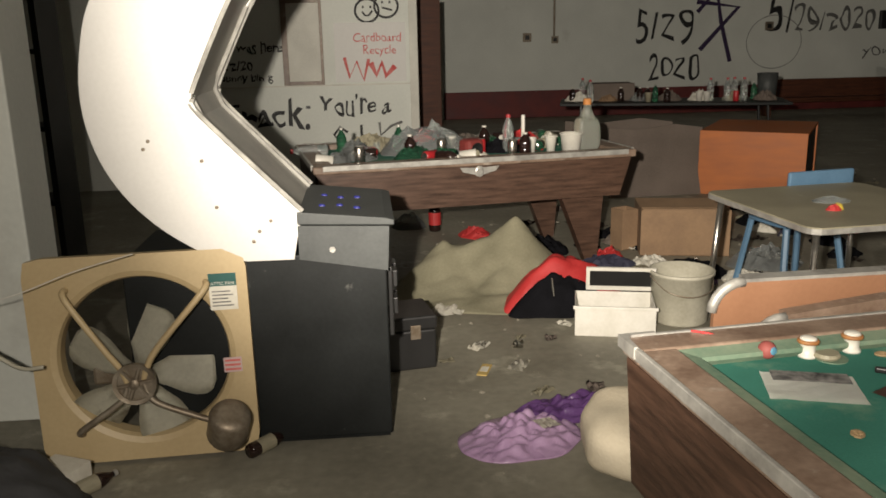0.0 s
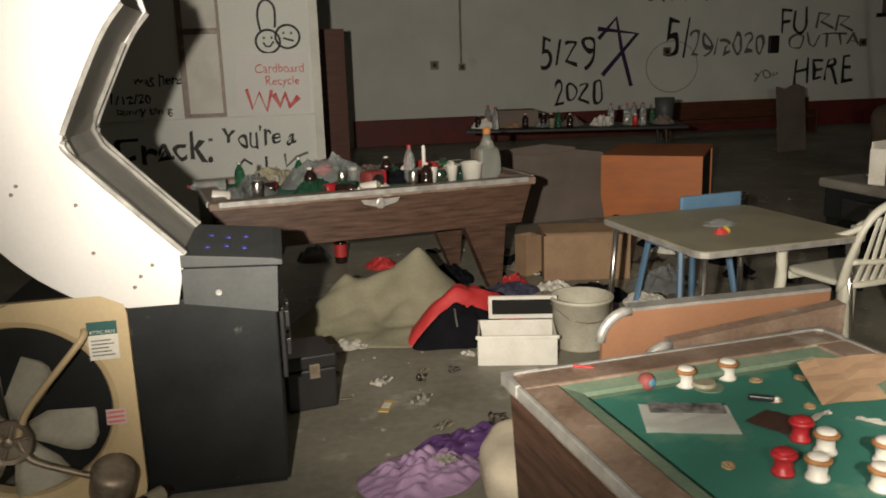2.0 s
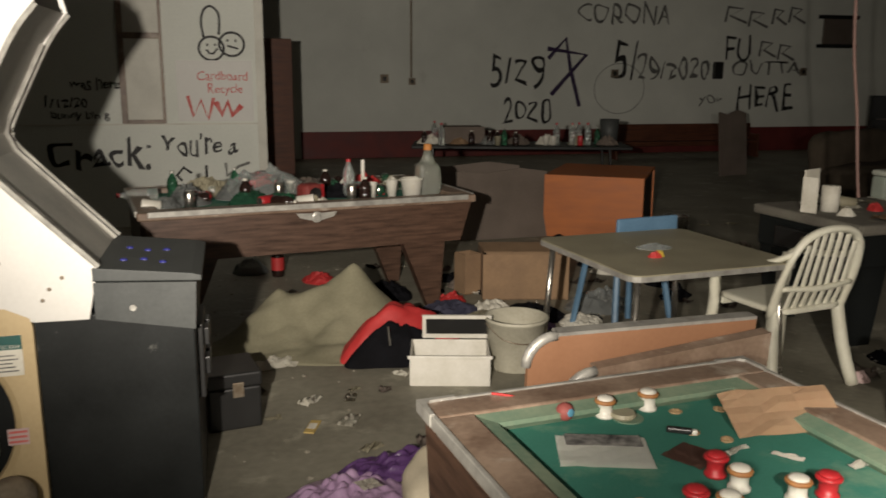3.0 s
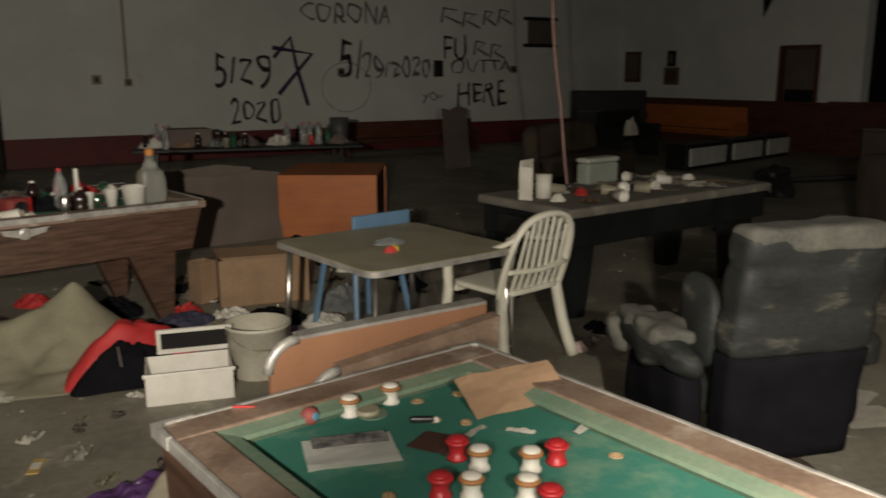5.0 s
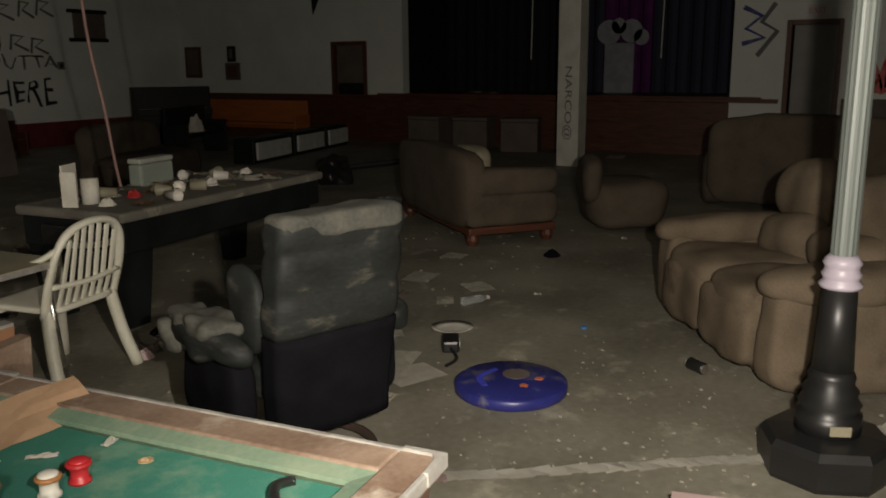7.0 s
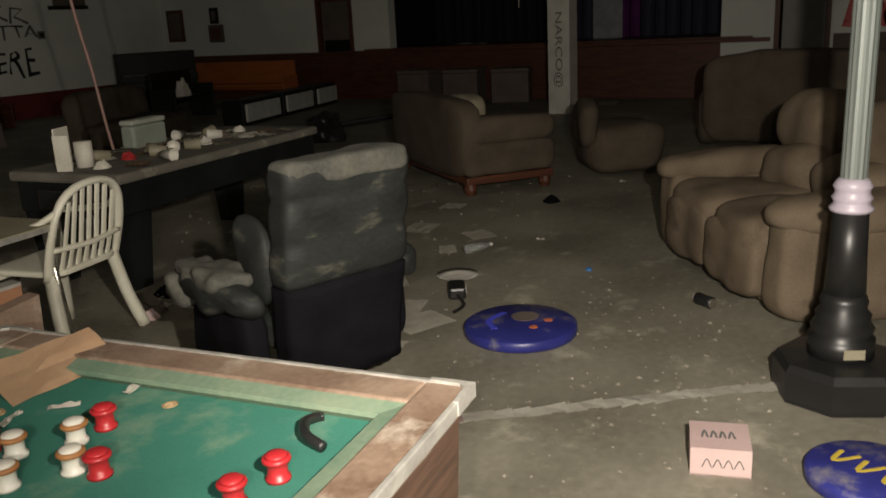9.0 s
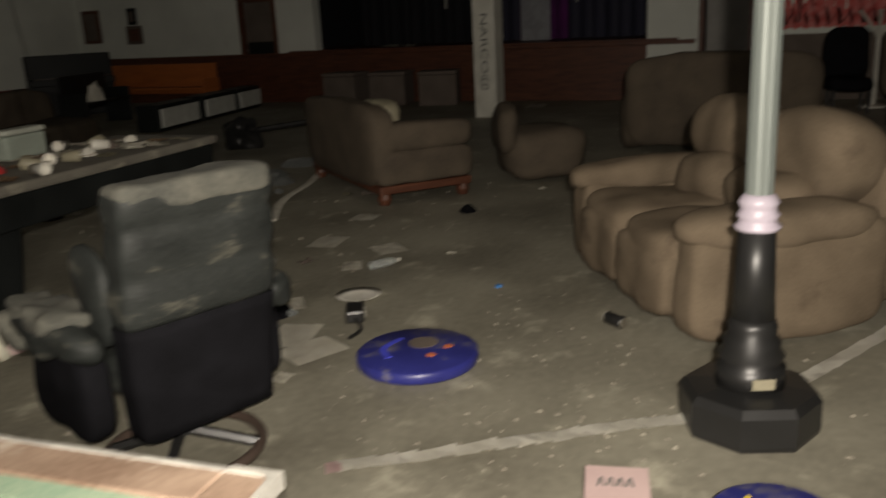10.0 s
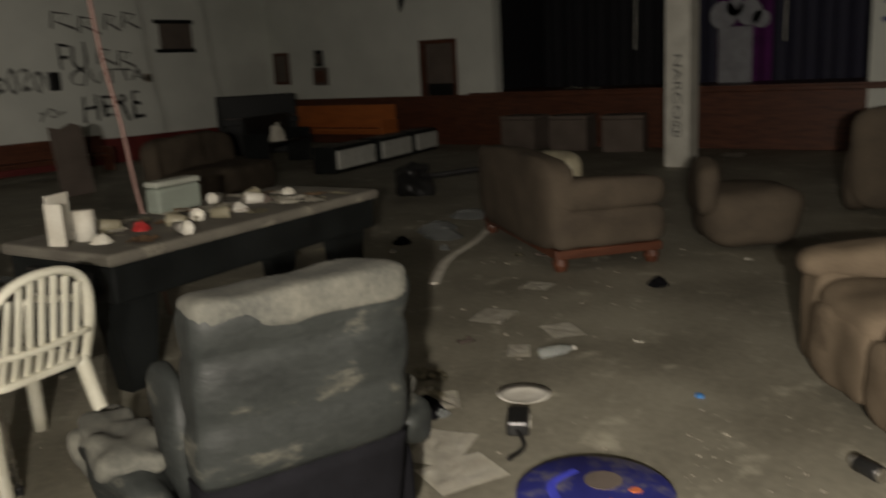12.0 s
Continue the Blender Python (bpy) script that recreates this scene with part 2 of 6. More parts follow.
def slab(outline, thick, bevel=0.0, bm=None):
    """An outline in x and z, made solid from y = 0 to y = thick."""
    own = bmesh.new()
    a = [own.verts.new((x, 0, z)) for x, z in outline]
    b = [own.verts.new((x, thick, z)) for x, z in outline]
    own.faces.new(a)
    own.faces.new(b[::-1])
    for i in range(len(a)):
        j = (i + 1) % len(a)
        own.faces.new((a[i], a[j], b[j], b[i]))
    bmesh.ops.recalc_face_normals(own, faces=own.faces)
    if bevel:
        bmesh.ops.bevel(own, geom=[e for e in own.edges if abs(e.verts[0].co.y - e.verts[1].co.y) < 1e-6], offset=bevel, segments=2, profile=0.5, affect="EDGES")
    return merge(bm, own)


def soft(sx, sy, sz, centre, power=4.0, lumps=0.0, freq=4.0, cuts=9, bm=None, seed=0):
    """A stuffed block: a cube whose faces bulge into one another, with lumps and creases."""
    own = bmesh.new()
    bmesh.ops.create_cube(own, size=2)
    bmesh.ops.subdivide_edges(own, edges=own.edges[:], cuts=cuts, use_grid_fill=True)
    for v in own.verts:
        p = v.co
        k = (abs(p.x) ** power + abs(p.y) ** power + abs(p.z) ** power) ** (1 / power)
        q = p / k
        c = Vector((q.x * sx / 2, q.y * sy / 2, q.z * sz / 2))
        if lumps:
            c += q * lumps * noise.noise(c * freq + Vector((seed, seed * 2, 0)))
        v.co = c + Vector(centre)
    return merge(bm, own)


def heap(w, d, height, n=26, lumps=0.1, freq=4.0, seed=0, edge=2.2, peaks=()):
    """Cloth or rubbish lying in a heap: a closed sheet with folds and an uneven outline."""
    bm = bmesh.new()
    top = []
    for i in range(n + 1):
        row = []
        for j in range(n + 1):
            u, v = 2 * i / n - 1, 2 * j / n - 1
            a = math.atan2(v, u)
            wob = 1 + 0.16 * noise.noise(Vector((math.cos(a) * 1.6 + seed, math.sin(a) * 1.6, seed)))
            m = max(abs(u), abs(v))
            l = math.hypot(u, v) or 1
            u2, v2 = u / l * m * wob, v / l * m * wob
            h = 1 - m ** edge
            z = height * h
            for px, py, pz, pr in peaks:
                z += pz * max(0, 1 - math.hypot(u2 - px, v2 - py) / (1.9 * pr)) ** 1.2 * min(1, 4 * (1 - m))
            z += lumps * (0.25 + h) * abs(noise.noise(Vector((u2 * freq, v2 * freq, seed)))) * (1 if m < 1 else 0)
            row.append(bm.verts.new((u2 * w / 2, v2 * d / 2, max(0.004, z))))
        top.append(row)
    for i in range(n):
        for j in range(n):
            bm.faces.new((top[i][j], top[i + 1][j], top[i + 1][j + 1], top[i][j + 1]))
    rim = [top[i][0] for i in range(n)] + [top[n][j] for j in range(n)] + [top[i][n] for i in range(n, 0, -1)] + [top[0][j] for j in range(n, 0, -1)]
    low = [bm.verts.new((v.co.x, v.co.y, 0)) for v in rim]
    for i in range(len(rim)):
        j = (i + 1) % len(rim)
        bm.faces.new((rim[i], low[i], low[j], rim[j]))
    bm.faces.new(low)
    return bm


def loft(rows, n=40, power=6.0):
    """A padded slab: rows of (z, half width, half depth, x, y), each a rounded rectangle."""
    bm = bmesh.new()
    rings = []
    for z, a, d, x, y in rows:
        ring = []
        for k in range(n):
            t = 2 * math.pi * k / n
            c, s = math.cos(t), math.sin(t)
            q = (abs(c) ** power + abs(s) ** power) ** (-1 / power)
            ring.append(bm.verts.new((x + a * c * q, y + d * s * q + 0.006 * noise.noise(Vector((c * 3, s * 3, z * 9))), z)))
        rings.append(ring)
    for p, r in zip(rings, rings[1:]):
        for k in range(n):
            bm.faces.new((p[k], p[(k + 1) % n], r[(k + 1) % n], r[k]))
    bm.faces.new(rings[0])
    bm.faces.new(rings[-1])
    return bm


def letters(body, size, m, material, parent, name="writing", squeeze=1.0, lean=0.0, heavy=0.0, wobble=0.0):
    """Words in the built-in font, a millimetre thick."""
    cu = bpy.data.curves.new("text", "FONT")
    cu.body, cu.size, cu.extrude, cu.shear, cu.offset = body, size, 0.0008, lean, heavy
    cu.align_x, cu.align_y = "CENTER", "CENTER"
    tmp = bpy.data.objects.new("tmp", cu)
    scene.collection.objects.link(tmp)
    me = bpy.data.meshes.new_from_object(tmp.evaluated_get(bpy.context.evaluated_depsgraph_get()))
    bpy.data.objects.remove(tmp)
    me.materials.clear()
    me.materials.append(material)
    for v in me.vertices:
        p = Vector((v.co.x, v.co.y, 0)) * (2.2 / size)
        k = size * wobble
        v.co.x += k * noise.noise(p + Vector((len(body), 0, 3)))
        v.co.y += k * 1.6 * noise.noise(p * 0.8 + Vector((0, len(body), 7)))
    ob = new(name, me)
    ob.parent = parent
    ob.matrix_basis = m @ Matrix.Diagonal((squeeze, 1, 1, 1))
    return ob


def stroke(points, r, material, parent, m, name="painted_line"):
    """A brush line in x and z on the face of a wall, flat against it."""
    pts = [Vector((x, z, 0)) for x, z in points]
    return part(name, tube(pts, r, 6, flat=0.12), material, parent, at=m)


def face_y(x, y, z):
    """Writing that faces -y, on a wall at y."""
    return pose(x, y, z, 90, 0, 0)


def face_x(x, y, z):
    """Writing that faces -x."""
    return pose(x, y, z, 90, 0, -90)


# ---- the hall: floor, walls, stage, ceiling ----
WY, EX, TOP = 16.0, 15.9, 3.45
floor = solid("floor", box(-7, 22, -7, 18, -0.2, 0), FLOOR, "bare dusty concrete floor with stains and crumbs", "floor", "structure")
solid("ceiling", box(-7, 22, -7, 18, TOP, TOP + 0.2), CEIL, "dim painted ceiling", "ceiling", "structure")
north = solid("wall_north", box(-7, EX, WY, WY + 0.25, 0, TOP), WALL, "long pale painted wall covered with black graffiti", "wall", "structure")
solid("wall_south", box(-7, 22, -7, -6.75, 0, TOP), WALL, "pale painted wall", "wall", "structure")
solid("wall_west", box(-7, -6.75, -6.75, WY, 0, TOP), WALL, "pale painted wall", "wall", "structure")
wb = bmesh.new()
for y0, y1, z0, z1 in ((11.33, WY + 0.25, 0, TOP), (10.5, 11.33, 2.07, TOP), (9.55, 10.5, 0, TOP), (2.92, 9.55, 0, 0.98), (2.92, 9.55, 3.3, TOP), (2.05, 2.92, 0, TOP), (1.24, 2.05, 2.24, TOP), (-6.75, 1.24, 0, TOP)):
    box(EX, EX + 0.25, y0, y1, z0, z1, bm=wb)
east = solid("wall_east", wb, WALL, "pale end wall with a stage opening and two doorways", "wall", "structure")
solid("stage_floor", box(EX - 0.02, 21, 2.4, 10.2, 0.98, 1.03), WOODRED, "worn wooden stage floor", "stage", "structure")
solid("stage_back", box(20.8, 21, 2.4, 10.2, 1.03, TOP), NAVY, "dark blue back wall of the stage", "wall", "structure")
solid("stage_side", box(EX + 0.25, 21, 2.2, 2.4, 0, TOP), NAVY, "dark side wall of the stage", "wall", "structure")
solid("stage_side", box(EX + 0.25, 21, 10.2, 10.4, 0, TOP), CURTAIN, "dark side wall of the stage", "wall", "structure")
solid("wainscot_east", box(EX - 0.03, EX, 2.92, WY - 0.03, 0, 0.93, 0.006), WOODRED, "dark reddish wood panelling below the stage", "panelling", "structure")
solid("wainscot_rail", box(EX - 0.06, EX - 0.031, 2.12, WY - 0.03, 0.93, 1.0, 0.01), WOODRED, "brown wooden rail along the stage edge", "trim", "structure")
solid("wainscot_south_east", box(EX - 0.03, EX, -6.75, 1.17, 0, 1.02), GREYCARD, "brown painted lower wall", "panelling", "structure")
solid("wainscot_north", box(1.9, EX - 0.04, WY - 0.03, WY, 0, 0.5, 0.006), WAIN, "dark red panelling along the graffiti wall", "panelling", "structure")
part9 = solid("wall_partition", box(-6.75, 0.985, 9.3, 9.5, 0, TOP), WALL, "white partition wall with graffiti and a sealed hatch", "wall", "structure")
pil = solid("wall_pillar", box(-2.1, -1.0, 3.47, 3.78, 0, TOP, 0.008), WALL, "white painted end of a wall", "wall", "structure")
solid("door_1", box(EX + 0.1, EX + 0.14, 10.53, 11.3, 0, 2.04, 0.004), GREYCARD, "dim brown door with a dark lower panel", "door", "structure")
for y0, y1, z0, z1 in ((11.3, 11.38, 0, 2.12), (10.45, 10.53, 0, 2.12), (10.53, 11.3, 2.04, 2.12)):
    solid("door_frame", box(EX - 0.035, EX + 0.1, y0, y1, z0, z1, 0.005), WOODRED, "brown wooden door frame", "trim", "structure")
for y0, y1, z0, z1 in ((1.99, 2.07, 0, 2.28), (1.22, 1.3, 0, 2.28), (1.3, 1.99, 2.2, 2.28)):
    solid("door_frame", box(EX - 0.035, EX + 0.1, y0, y1, z0, z1, 0.005), WOODRED, "brown wooden door frame", "trim", "structure")
solid("back_room_wall", box(18.2, 18.4, -2, 2.2, 0, TOP), WALL, "pale wall of the room behind the doorway", "wall", "structure")
solid("door_2", box(0, 0.04, 0, 0.7, 0.01, 2.2, 0.004), mat("grey_door_paint", (0.3, 0.29, 0.27), None, 3, 0.6), "grey door standing ajar", "door", "structure", m=pose(EX + 0.12, 1.97, 0, 0, 0, 195))
solid("door_3", box(0, 0.4, 0, 0.045, 0.01, 2.02, 0.004), WOODRED, "brown wooden door standing open", "door", "structure", m=pose(1.04, 11.4, 0, 0, 0, 8))


# ---- the bumper pool table ----
def bumper_pool_table(m):
    t = thing("bumper_pool_table", "worn bumper pool table with faded green felt and dark wood sides", "pool table", m)
    a, b, w = 0.491, 0.678, 0.1
    for x0, x1, y0, y1 in ((-a, a, b - w, b), (-a, a, -b, -b + w)):
        part("rail", box(x0, x1, y0, y1, 0.755, 0.797, 0.006), RAILTOP, t)
    for x0, x1 in ((-a, -a + w), (a - w, a)):
        part("rail", box(x0, x1, -b + w + 0.001, b - w - 0.001, 0.755, 0.797, 0.006), RAILTOP, t)
    for s in (-1, 1):
        part("edge_trim", box(s * a - 0.006, s * a + 0.008, -b + 0.05, b - 0.05, 0.768, 0.801, 0.003), TRIM, t, "scuffed aluminium edge trim")
        part("edge_trim", box(-a + 0.05, a - 0.05, s * b - 0.006, s * b + 0.008, 0.768, 0.801, 0.003), TRIM, t, "scuffed aluminium edge trim")
        for q in (-1, 1):
            cap = [(0, 0), (0.1, 0), (0.1, 0.012), (0.03, 0.016), (0.016, 0.03), (0.012, 0.1), (0, 0.1)]
            bm = bmesh.new()
            lo = [bm.verts.new((s * (a + 0.009 - x), q * (b + 0.009 - y), 0.772)) for x, y in cap]
            hi = [bm.verts.new((v.co.x, v.co.y, 0.804)) for v in lo]
            bm.faces.new(lo)
            bm.faces.new(hi)
            for i in range(len(lo)):
                j = (i + 1) % len(lo)
                bm.faces.new((lo[i], lo[j], hi[j], hi[i]))
            part("corner_cap", bm, TRIM, t, "bright metal corner cap")
    i, j = a - w, b - w
    for s in (-1, 1):
        c = bmesh.new()
        pr = [(0, 0.79), (0.045, 0.782), (0.045, 0.77), (0.03, 0.752), (0, 0.752)]
        for k, (axis, half, off) in enumerate(((0, j, i), (1, i, j))):
            c = bmesh.new()
            ends = []
            for e in (-1, 1):
                ends.append([c.verts.new(((s * (off - u), e * (half - u), z) if axis == 0 else (e * (half - u), s * (off - u), z))) for u, z in pr])
            for n in range(len(pr)):
                o = (n + 1) % len(pr)
                c.faces.new((ends[0][n], ends[0][o], ends[1][o], ends[1][n]))
            c.faces.new(ends[0])
            c.faces.new(ends[1])
            part("cushion", c, CUSHION, t, "faded green cushion")
    part("playing_bed", box(-i, i, -j, j, 0.72, 0.754), FELT, t, "dusty green felt bed")
    for s in (-1, 1):
        part("side_panel", slab([(-b + 0.02, 0.75), (b - 0.02, 0.75), (b - 0.075, 0.42), (-b + 0.075, 0.42)], 0.03), WALNUT, t, "walnut laminate side panel", at=Matrix.Translation((s * (a - 0.035), 0, 0)) @ Matrix.Rotation(radians(90), 4, "Z"))
        part("side_panel", slab([(-a + 0.02, 0.75), (a - 0.02, 0.75), (a - 0.07, 0.42), (-a + 0.07, 0.42)], 0.03), WALNUT, t, "walnut laminate side panel", at=Matrix.Translation((0, s * (b - 0.035) - 0.015, 0)))
        part("pocket", lathe([(0.04, 0), (0.04, 0.003), (0.03, 0.003)], 20, at=(0, s * (j - 0.07), 0.7545)), BLACKP if s < 0 else CUSHION, t, "round pocket")
        for q in (-1, 1):
            leg = bmesh.new()
            box(s * 0.33 - 0.055, s * 0.33 + 0.055, q * 0.51 - 0.055, q * 0.51 + 0.055, 0, 0.5, 0.008, bm=leg)
            part("leg", leg, BLACK, t)
    part("bottom_panel", box(-a + 0.09, a - 0.09, -b + 0.09, b - 0.09, 0.42, 0.44), BLACK, t)

    def bumper(x, y, red):
        base = part("bumper", lathe([(0.024, 0), (0.024, 0.008), (0.019, 0.012), (0.019, 0.042), (0.022, 0.046)], 20), REDP if red else WHITEP, t, "red bumper" if red else "white bumper", True, Matrix.Translation((x, y, 0.754)) @ Matrix.Diagonal((1, 1, 0.8, 1)))
        part("rubber_ring", lathe([(0.021, 0.0445), (0.026, 0.047), (0.0275, 0.052), (0.026, 0.057), (0.021, 0.059)], 20), REDP if red else RUBBER, base, "", True)
        part("cap", lathe([(0.0215, 0.058), (0.02, 0.064), (0.012, 0.068), (0.002, 0.069)], 20), REDP if red else WHITEP, base, "", True)

    for x, y, red in ((-0.047, 0.539, 0), (0.082, 0.543, 0), (0.012, 0.181, 1), (0.018, 0.112, 0), (0.100, 0.035, 0), (0.171, 0.026, 1), (-0.077, 0.026, 0), (0.007, -0.051, 0), (-0.125, 0.068, 1), (0.012, -0.111, 1), (0.105, -0.446, 1), (0.009, -0.418, 1)):
        bumper(x, y, red)
    return t


bumper_pool_table(pose(1.591, 1.39, 0, 0, 0, 6.2))


# ---- the arcade cabinet, its side towards the room ----
def arcade_cabinet(m):
    t = thing("arcade_cabinet", "old arcade cabinet with white curved side panels and a black base", "arcade machine", m)
    arc = [(-0.35, 0.83), (-0.5, 0.93), (-0.62, 1.05), (-0.7, 1.18), (-0.745, 1.32), (-0.757, 1.46), (-0.74, 1.6), (-0.7, 1.75), (-0.62, 1.88), (-0.5, 1.98), (-0.3, 2.02), (-0.13, 1.99)]
    arc = [(v.x, v.y) for v in spline([(x, z, 0) for x, z in arc], 4)]
    front = [(-0.11, 1.9), (-0.2, 1.78), (-0.34, 1.5), (-0.36, 1.43), (-0.33, 1.36), (0.02, 0.99), (-0.02, 0.8), (-0.2, 0.8)]
    for y in (0.0, 0.62):
        s = part("side_panel", slab(arc + front, 0.022, 0.003), WHITE, t, "white laminate side panel", at=Matrix.Translation((0, y, 0)))
        edge = [(x, 0.011, z) for x, z in front[:6]]
        part("t_moulding", tube(spline(edge, 4), 0.014, 6), TRIM, s, "scuffed metal edging")
    for k in range(7):
        x, z = ((-0.55, 1.25), (-0.53, 1.28), (-0.17, 0.88), (-0.145, 0.92), (-0.3, 1.02), (-0.34, 1.2), (-0.1, 0.96))[k]
        part("bolt", lathe([(0.007, 0), (0.007, 0.004), (0.003, 0.006)], 10), STEEL, t, at=pose(x, 0.0, z, 90))
    fascia = part("front_fascia", slab([(x - 0.012, z) for x, z in front[:6]] + [(-0.06, 0.97), (-0.4, 1.35), (-0.42, 1.43), (-0.4, 1.52), (-0.26, 1.79), (-0.17, 1.9)], 0.59), FASCIA, t, "dusty grey metal fascia", at=Matrix.Translation((0, 0.0245, 0)))
    for y in (0.03, 0.55):
        part("retaining_strip", tube([(x - 0.006, y, z) for x, z in front[1:6]], 0.012, 6), TRIM, fascia, "scuffed metal strip")
    part("screen_surround", slab([(-0.4, 1.41), (-0.07, 1.03), (-0.1, 1.0), (-0.43, 1.38)], 0.58), GREYBLK, t, at=Matrix.Translation((0, 0.03, 0)))
    part("upper_back", slab([(-0.34, 0.84), (-0.48, 0.95), (-0.67, 1.2), (-0.72, 1.46), (-0.68, 1.72), (-0.5, 1.93), (-0.25, 1.98), (-0.25, 1.82), (-0.42, 1.5), (-0.42, 1.38), (-0.12, 1.02), (-0.12, 0.84)], 0.59), BLACK, t, at=Matrix.Translation((0, 0.0255, 0)))
    panel = part("control_panel", slab([(0.0, 0.99), (0.34, 0.955), (0.375, 0.945), (0.375, 0.925), (0.0, 0.94)], 0.64, 0.004), GREYBLK, t, "dusty black control panel", at=Matrix.Translation((0, -0.005, 0)))
    part("panel_front", slab([(0.0, 0.935), (0.355, 0.92), (0.345, 0.74), (0.0, 0.8)], 0.62), GREYBLK, t)
    for k in range(6):
        part("button", lathe([(0.014, 0), (0.014, 0.006), (0.009, 0.01)], 14), BLUE, panel, "blue push button", at=pose(0.09 + 0.07 * (k % 3), 0.16 + 0.2 * (k // 3) + 0.03 * (k % 2), 0.978 - 0.007 * (k % 3), 0, 6))
    part("lower_body", box(-0.69, 0.34, 0.03, 0.61, 0.02, 0.81, 0.006), BLACK, t, "scuffed black lower cabinet")
    part("plinth", box(-0.66, 0.33, 0.05, 0.59, 0, 0.03), BLACK, t)
    coin = part("coin_door", box(0.335, 0.365, 0.12, 0.42, 0.42, 0.72, 0.005), BLACKP, t, "black metal coin door")
    for z in (0.62, 0.5):
        part("coin_slot", box(0.36, 0.385, 0.17, 0.25, z, z + 0.07, 0.003), BLACKP, coin)
        part("coin_slot", box(0.36, 0.385, 0.29, 0.37, z, z + 0.07, 0.003), BLACKP, coin)
    part("screw", lathe([(0.012, 0), (0.012, 0.003)], 10), TRIM, t, at=pose(0.13, -0.001, 0.835, 90))
    return t


arcade_cabinet(pose(0.122, 3.08, 0) @ Matrix.Scale(0.955, 4))
tb = thing("black_toolbox", "black plastic case lying by the arcade cabinet", "case", pose(0.565, 3.933, 0, 0, 0, 10))
part("body", box(-0.14, 0.1, -0.14, 0.14, 0, 0.2, 0.01), BLACKP, tb)
part("lid", box(-0.145, 0.105, -0.145, 0.145, 0.202, 0.27, 0.01), BLACKP, tb)
part("latch", box(-0.03, 0.02, -0.155, -0.145, 0.16, 0.23, 0.003), STEEL, tb, "steel latch")


# ---- the attic fan leaning on the cabinet ----
def attic_fan(m):
    t = thing("attic_fan", "tan square attic fan with five blades and a belt motor", "fan", m)
    R, S = 0.32, 0.415
    bm = bmesh.new()
    n = 64
    inner, outer, inb = [], [], []
    for k in range(n):
        a = 2 * math.pi * k / n
        c, s = math.cos(a), math.sin(a)
        q = S * min(1 / max(abs(c), abs(s)), 1.37)
        outer.append(bm.verts.new((c * q, 0, s * q)))
        inner.append((bm.verts.new((c * (R + 0.03), 0.0, s * (R + 0.03))), bm.verts.new((c * (R + 0.008), 0.01, s * (R + 0.008))), bm.verts.new((c * R, 0.03, s * R)), bm.verts.new((c * R, 0.09, s * R))))
        inb.append(bm.verts.new((c * q, 0.035, s * q)))
    for k in range(n):
        j = (k + 1) % n
        bm.faces.new((outer[k], outer[j], inner[j][0], inner[k][0]))
        for l in range(3):
            bm.faces.new((inner[k][l], inner[j][l], inner[j][l + 1], inner[k][l + 1]))
        bm.faces.new((outer[k], outer[j], inb[j], inb[k]))
    up = Matrix.Translation((0, 0, S))
    part("front_panel", bm, TAN, t, "tan enamelled panel with a round opening", at=up)
    hub = part("hub", lathe([(0.05, -0.02), (0.05, 0.03), (0.03, 0.04)], 24), STEEL, t, "grimy steel hub", at=pose(-0.03, 0.045, S - 0.08, 90))
    for k in range(5):
        a = radians(74 + 72 * k)
        bl = bmesh.new()
        rows = []
        for r, w0, w1 in ((0.04, -0.03, 0.03), (0.1, -0.05, 0.055), (0.16, -0.08, 0.085), (0.21, -0.095, 0.095), (0.25, -0.095, 0.09), (0.275, -0.08, 0.07), (0.29, -0.045, 0.035)):
            row = []
            for i in range(5):
                w = w0 + (w1 - w0) * i / 4
                row.append(bl.verts.new((r * math.cos(a) - w * math.sin(a), 0.04 + 0.3 * w, r * math.sin(a) + w * math.cos(a))))
            rows.append(row)
        for p, q in zip(rows, rows[1:]):
            for i in range(4):
                bl.faces.new((p[i], p[i + 1], q[i + 1], q[i]))
        bmesh.ops.solidify(bl, geom=bl.faces[:], thickness=0.003)
        part("blade", bl, BLADE, t, "dirty grey fan blade", True, Matrix.Translation((-0.03, 0, S - 0.08)))
    for sx, sz in ((-1, 1), (1, 1), (1, -1), (-1, -1)):
        pts = [(sx * 0.26, -0.005, S + sz * 0.29), (sx * 0.25, -0.05, S + sz * 0.26), (sx * 0.1 - 0.03, -0.055, S - 0.06 + sz * 0.12), (sx * 0.05 - 0.03, -0.05, S - 0.08 + sz * 0.06), (sx * 0.03 - 0.03, -0.045, S - 0.08)]
        part("strut", tube(spline(pts, 5), 0.013, 8), TAN if sz > 0 else STEEL, t, "bent tubular strut", True)
    pul = part("pulley", lathe([(0.075, -0.008), (0.082, -0.01), (0.082, 0.01), (0.075, 0.008), (0.066, 0.006), (0.066, -0.006)], 32), STEEL, t, "rusty spoked pulley", at=pose(-0.03, -0.06, S - 0.08, 90))
    for k in range(6):
        a = radians(60 * k + 10)
        part("spoke", tube([(0, 0, 0), (0.07 * math.cos(a), 0.07 * math.sin(a), 0)], 0.008, 6), STEEL, pul)
    part("pulley_hub", lathe([(0.02, -0.02), (0.02, 0.015), (0.008, 0.02)], 14), STEEL, pul)
    mo = part("motor", lathe([(0.02, -0.11), (0.03, -0.09), (0.03, -0.085), (0.07, -0.08), (0.08, -0.06), (0.08, 0.05), (0.07, 0.07), (0.04, 0.075)], 24), STEEL, t, "grimy round electric motor", True, pose(0.315, -0.11, 0.16, 34, 0, 24))
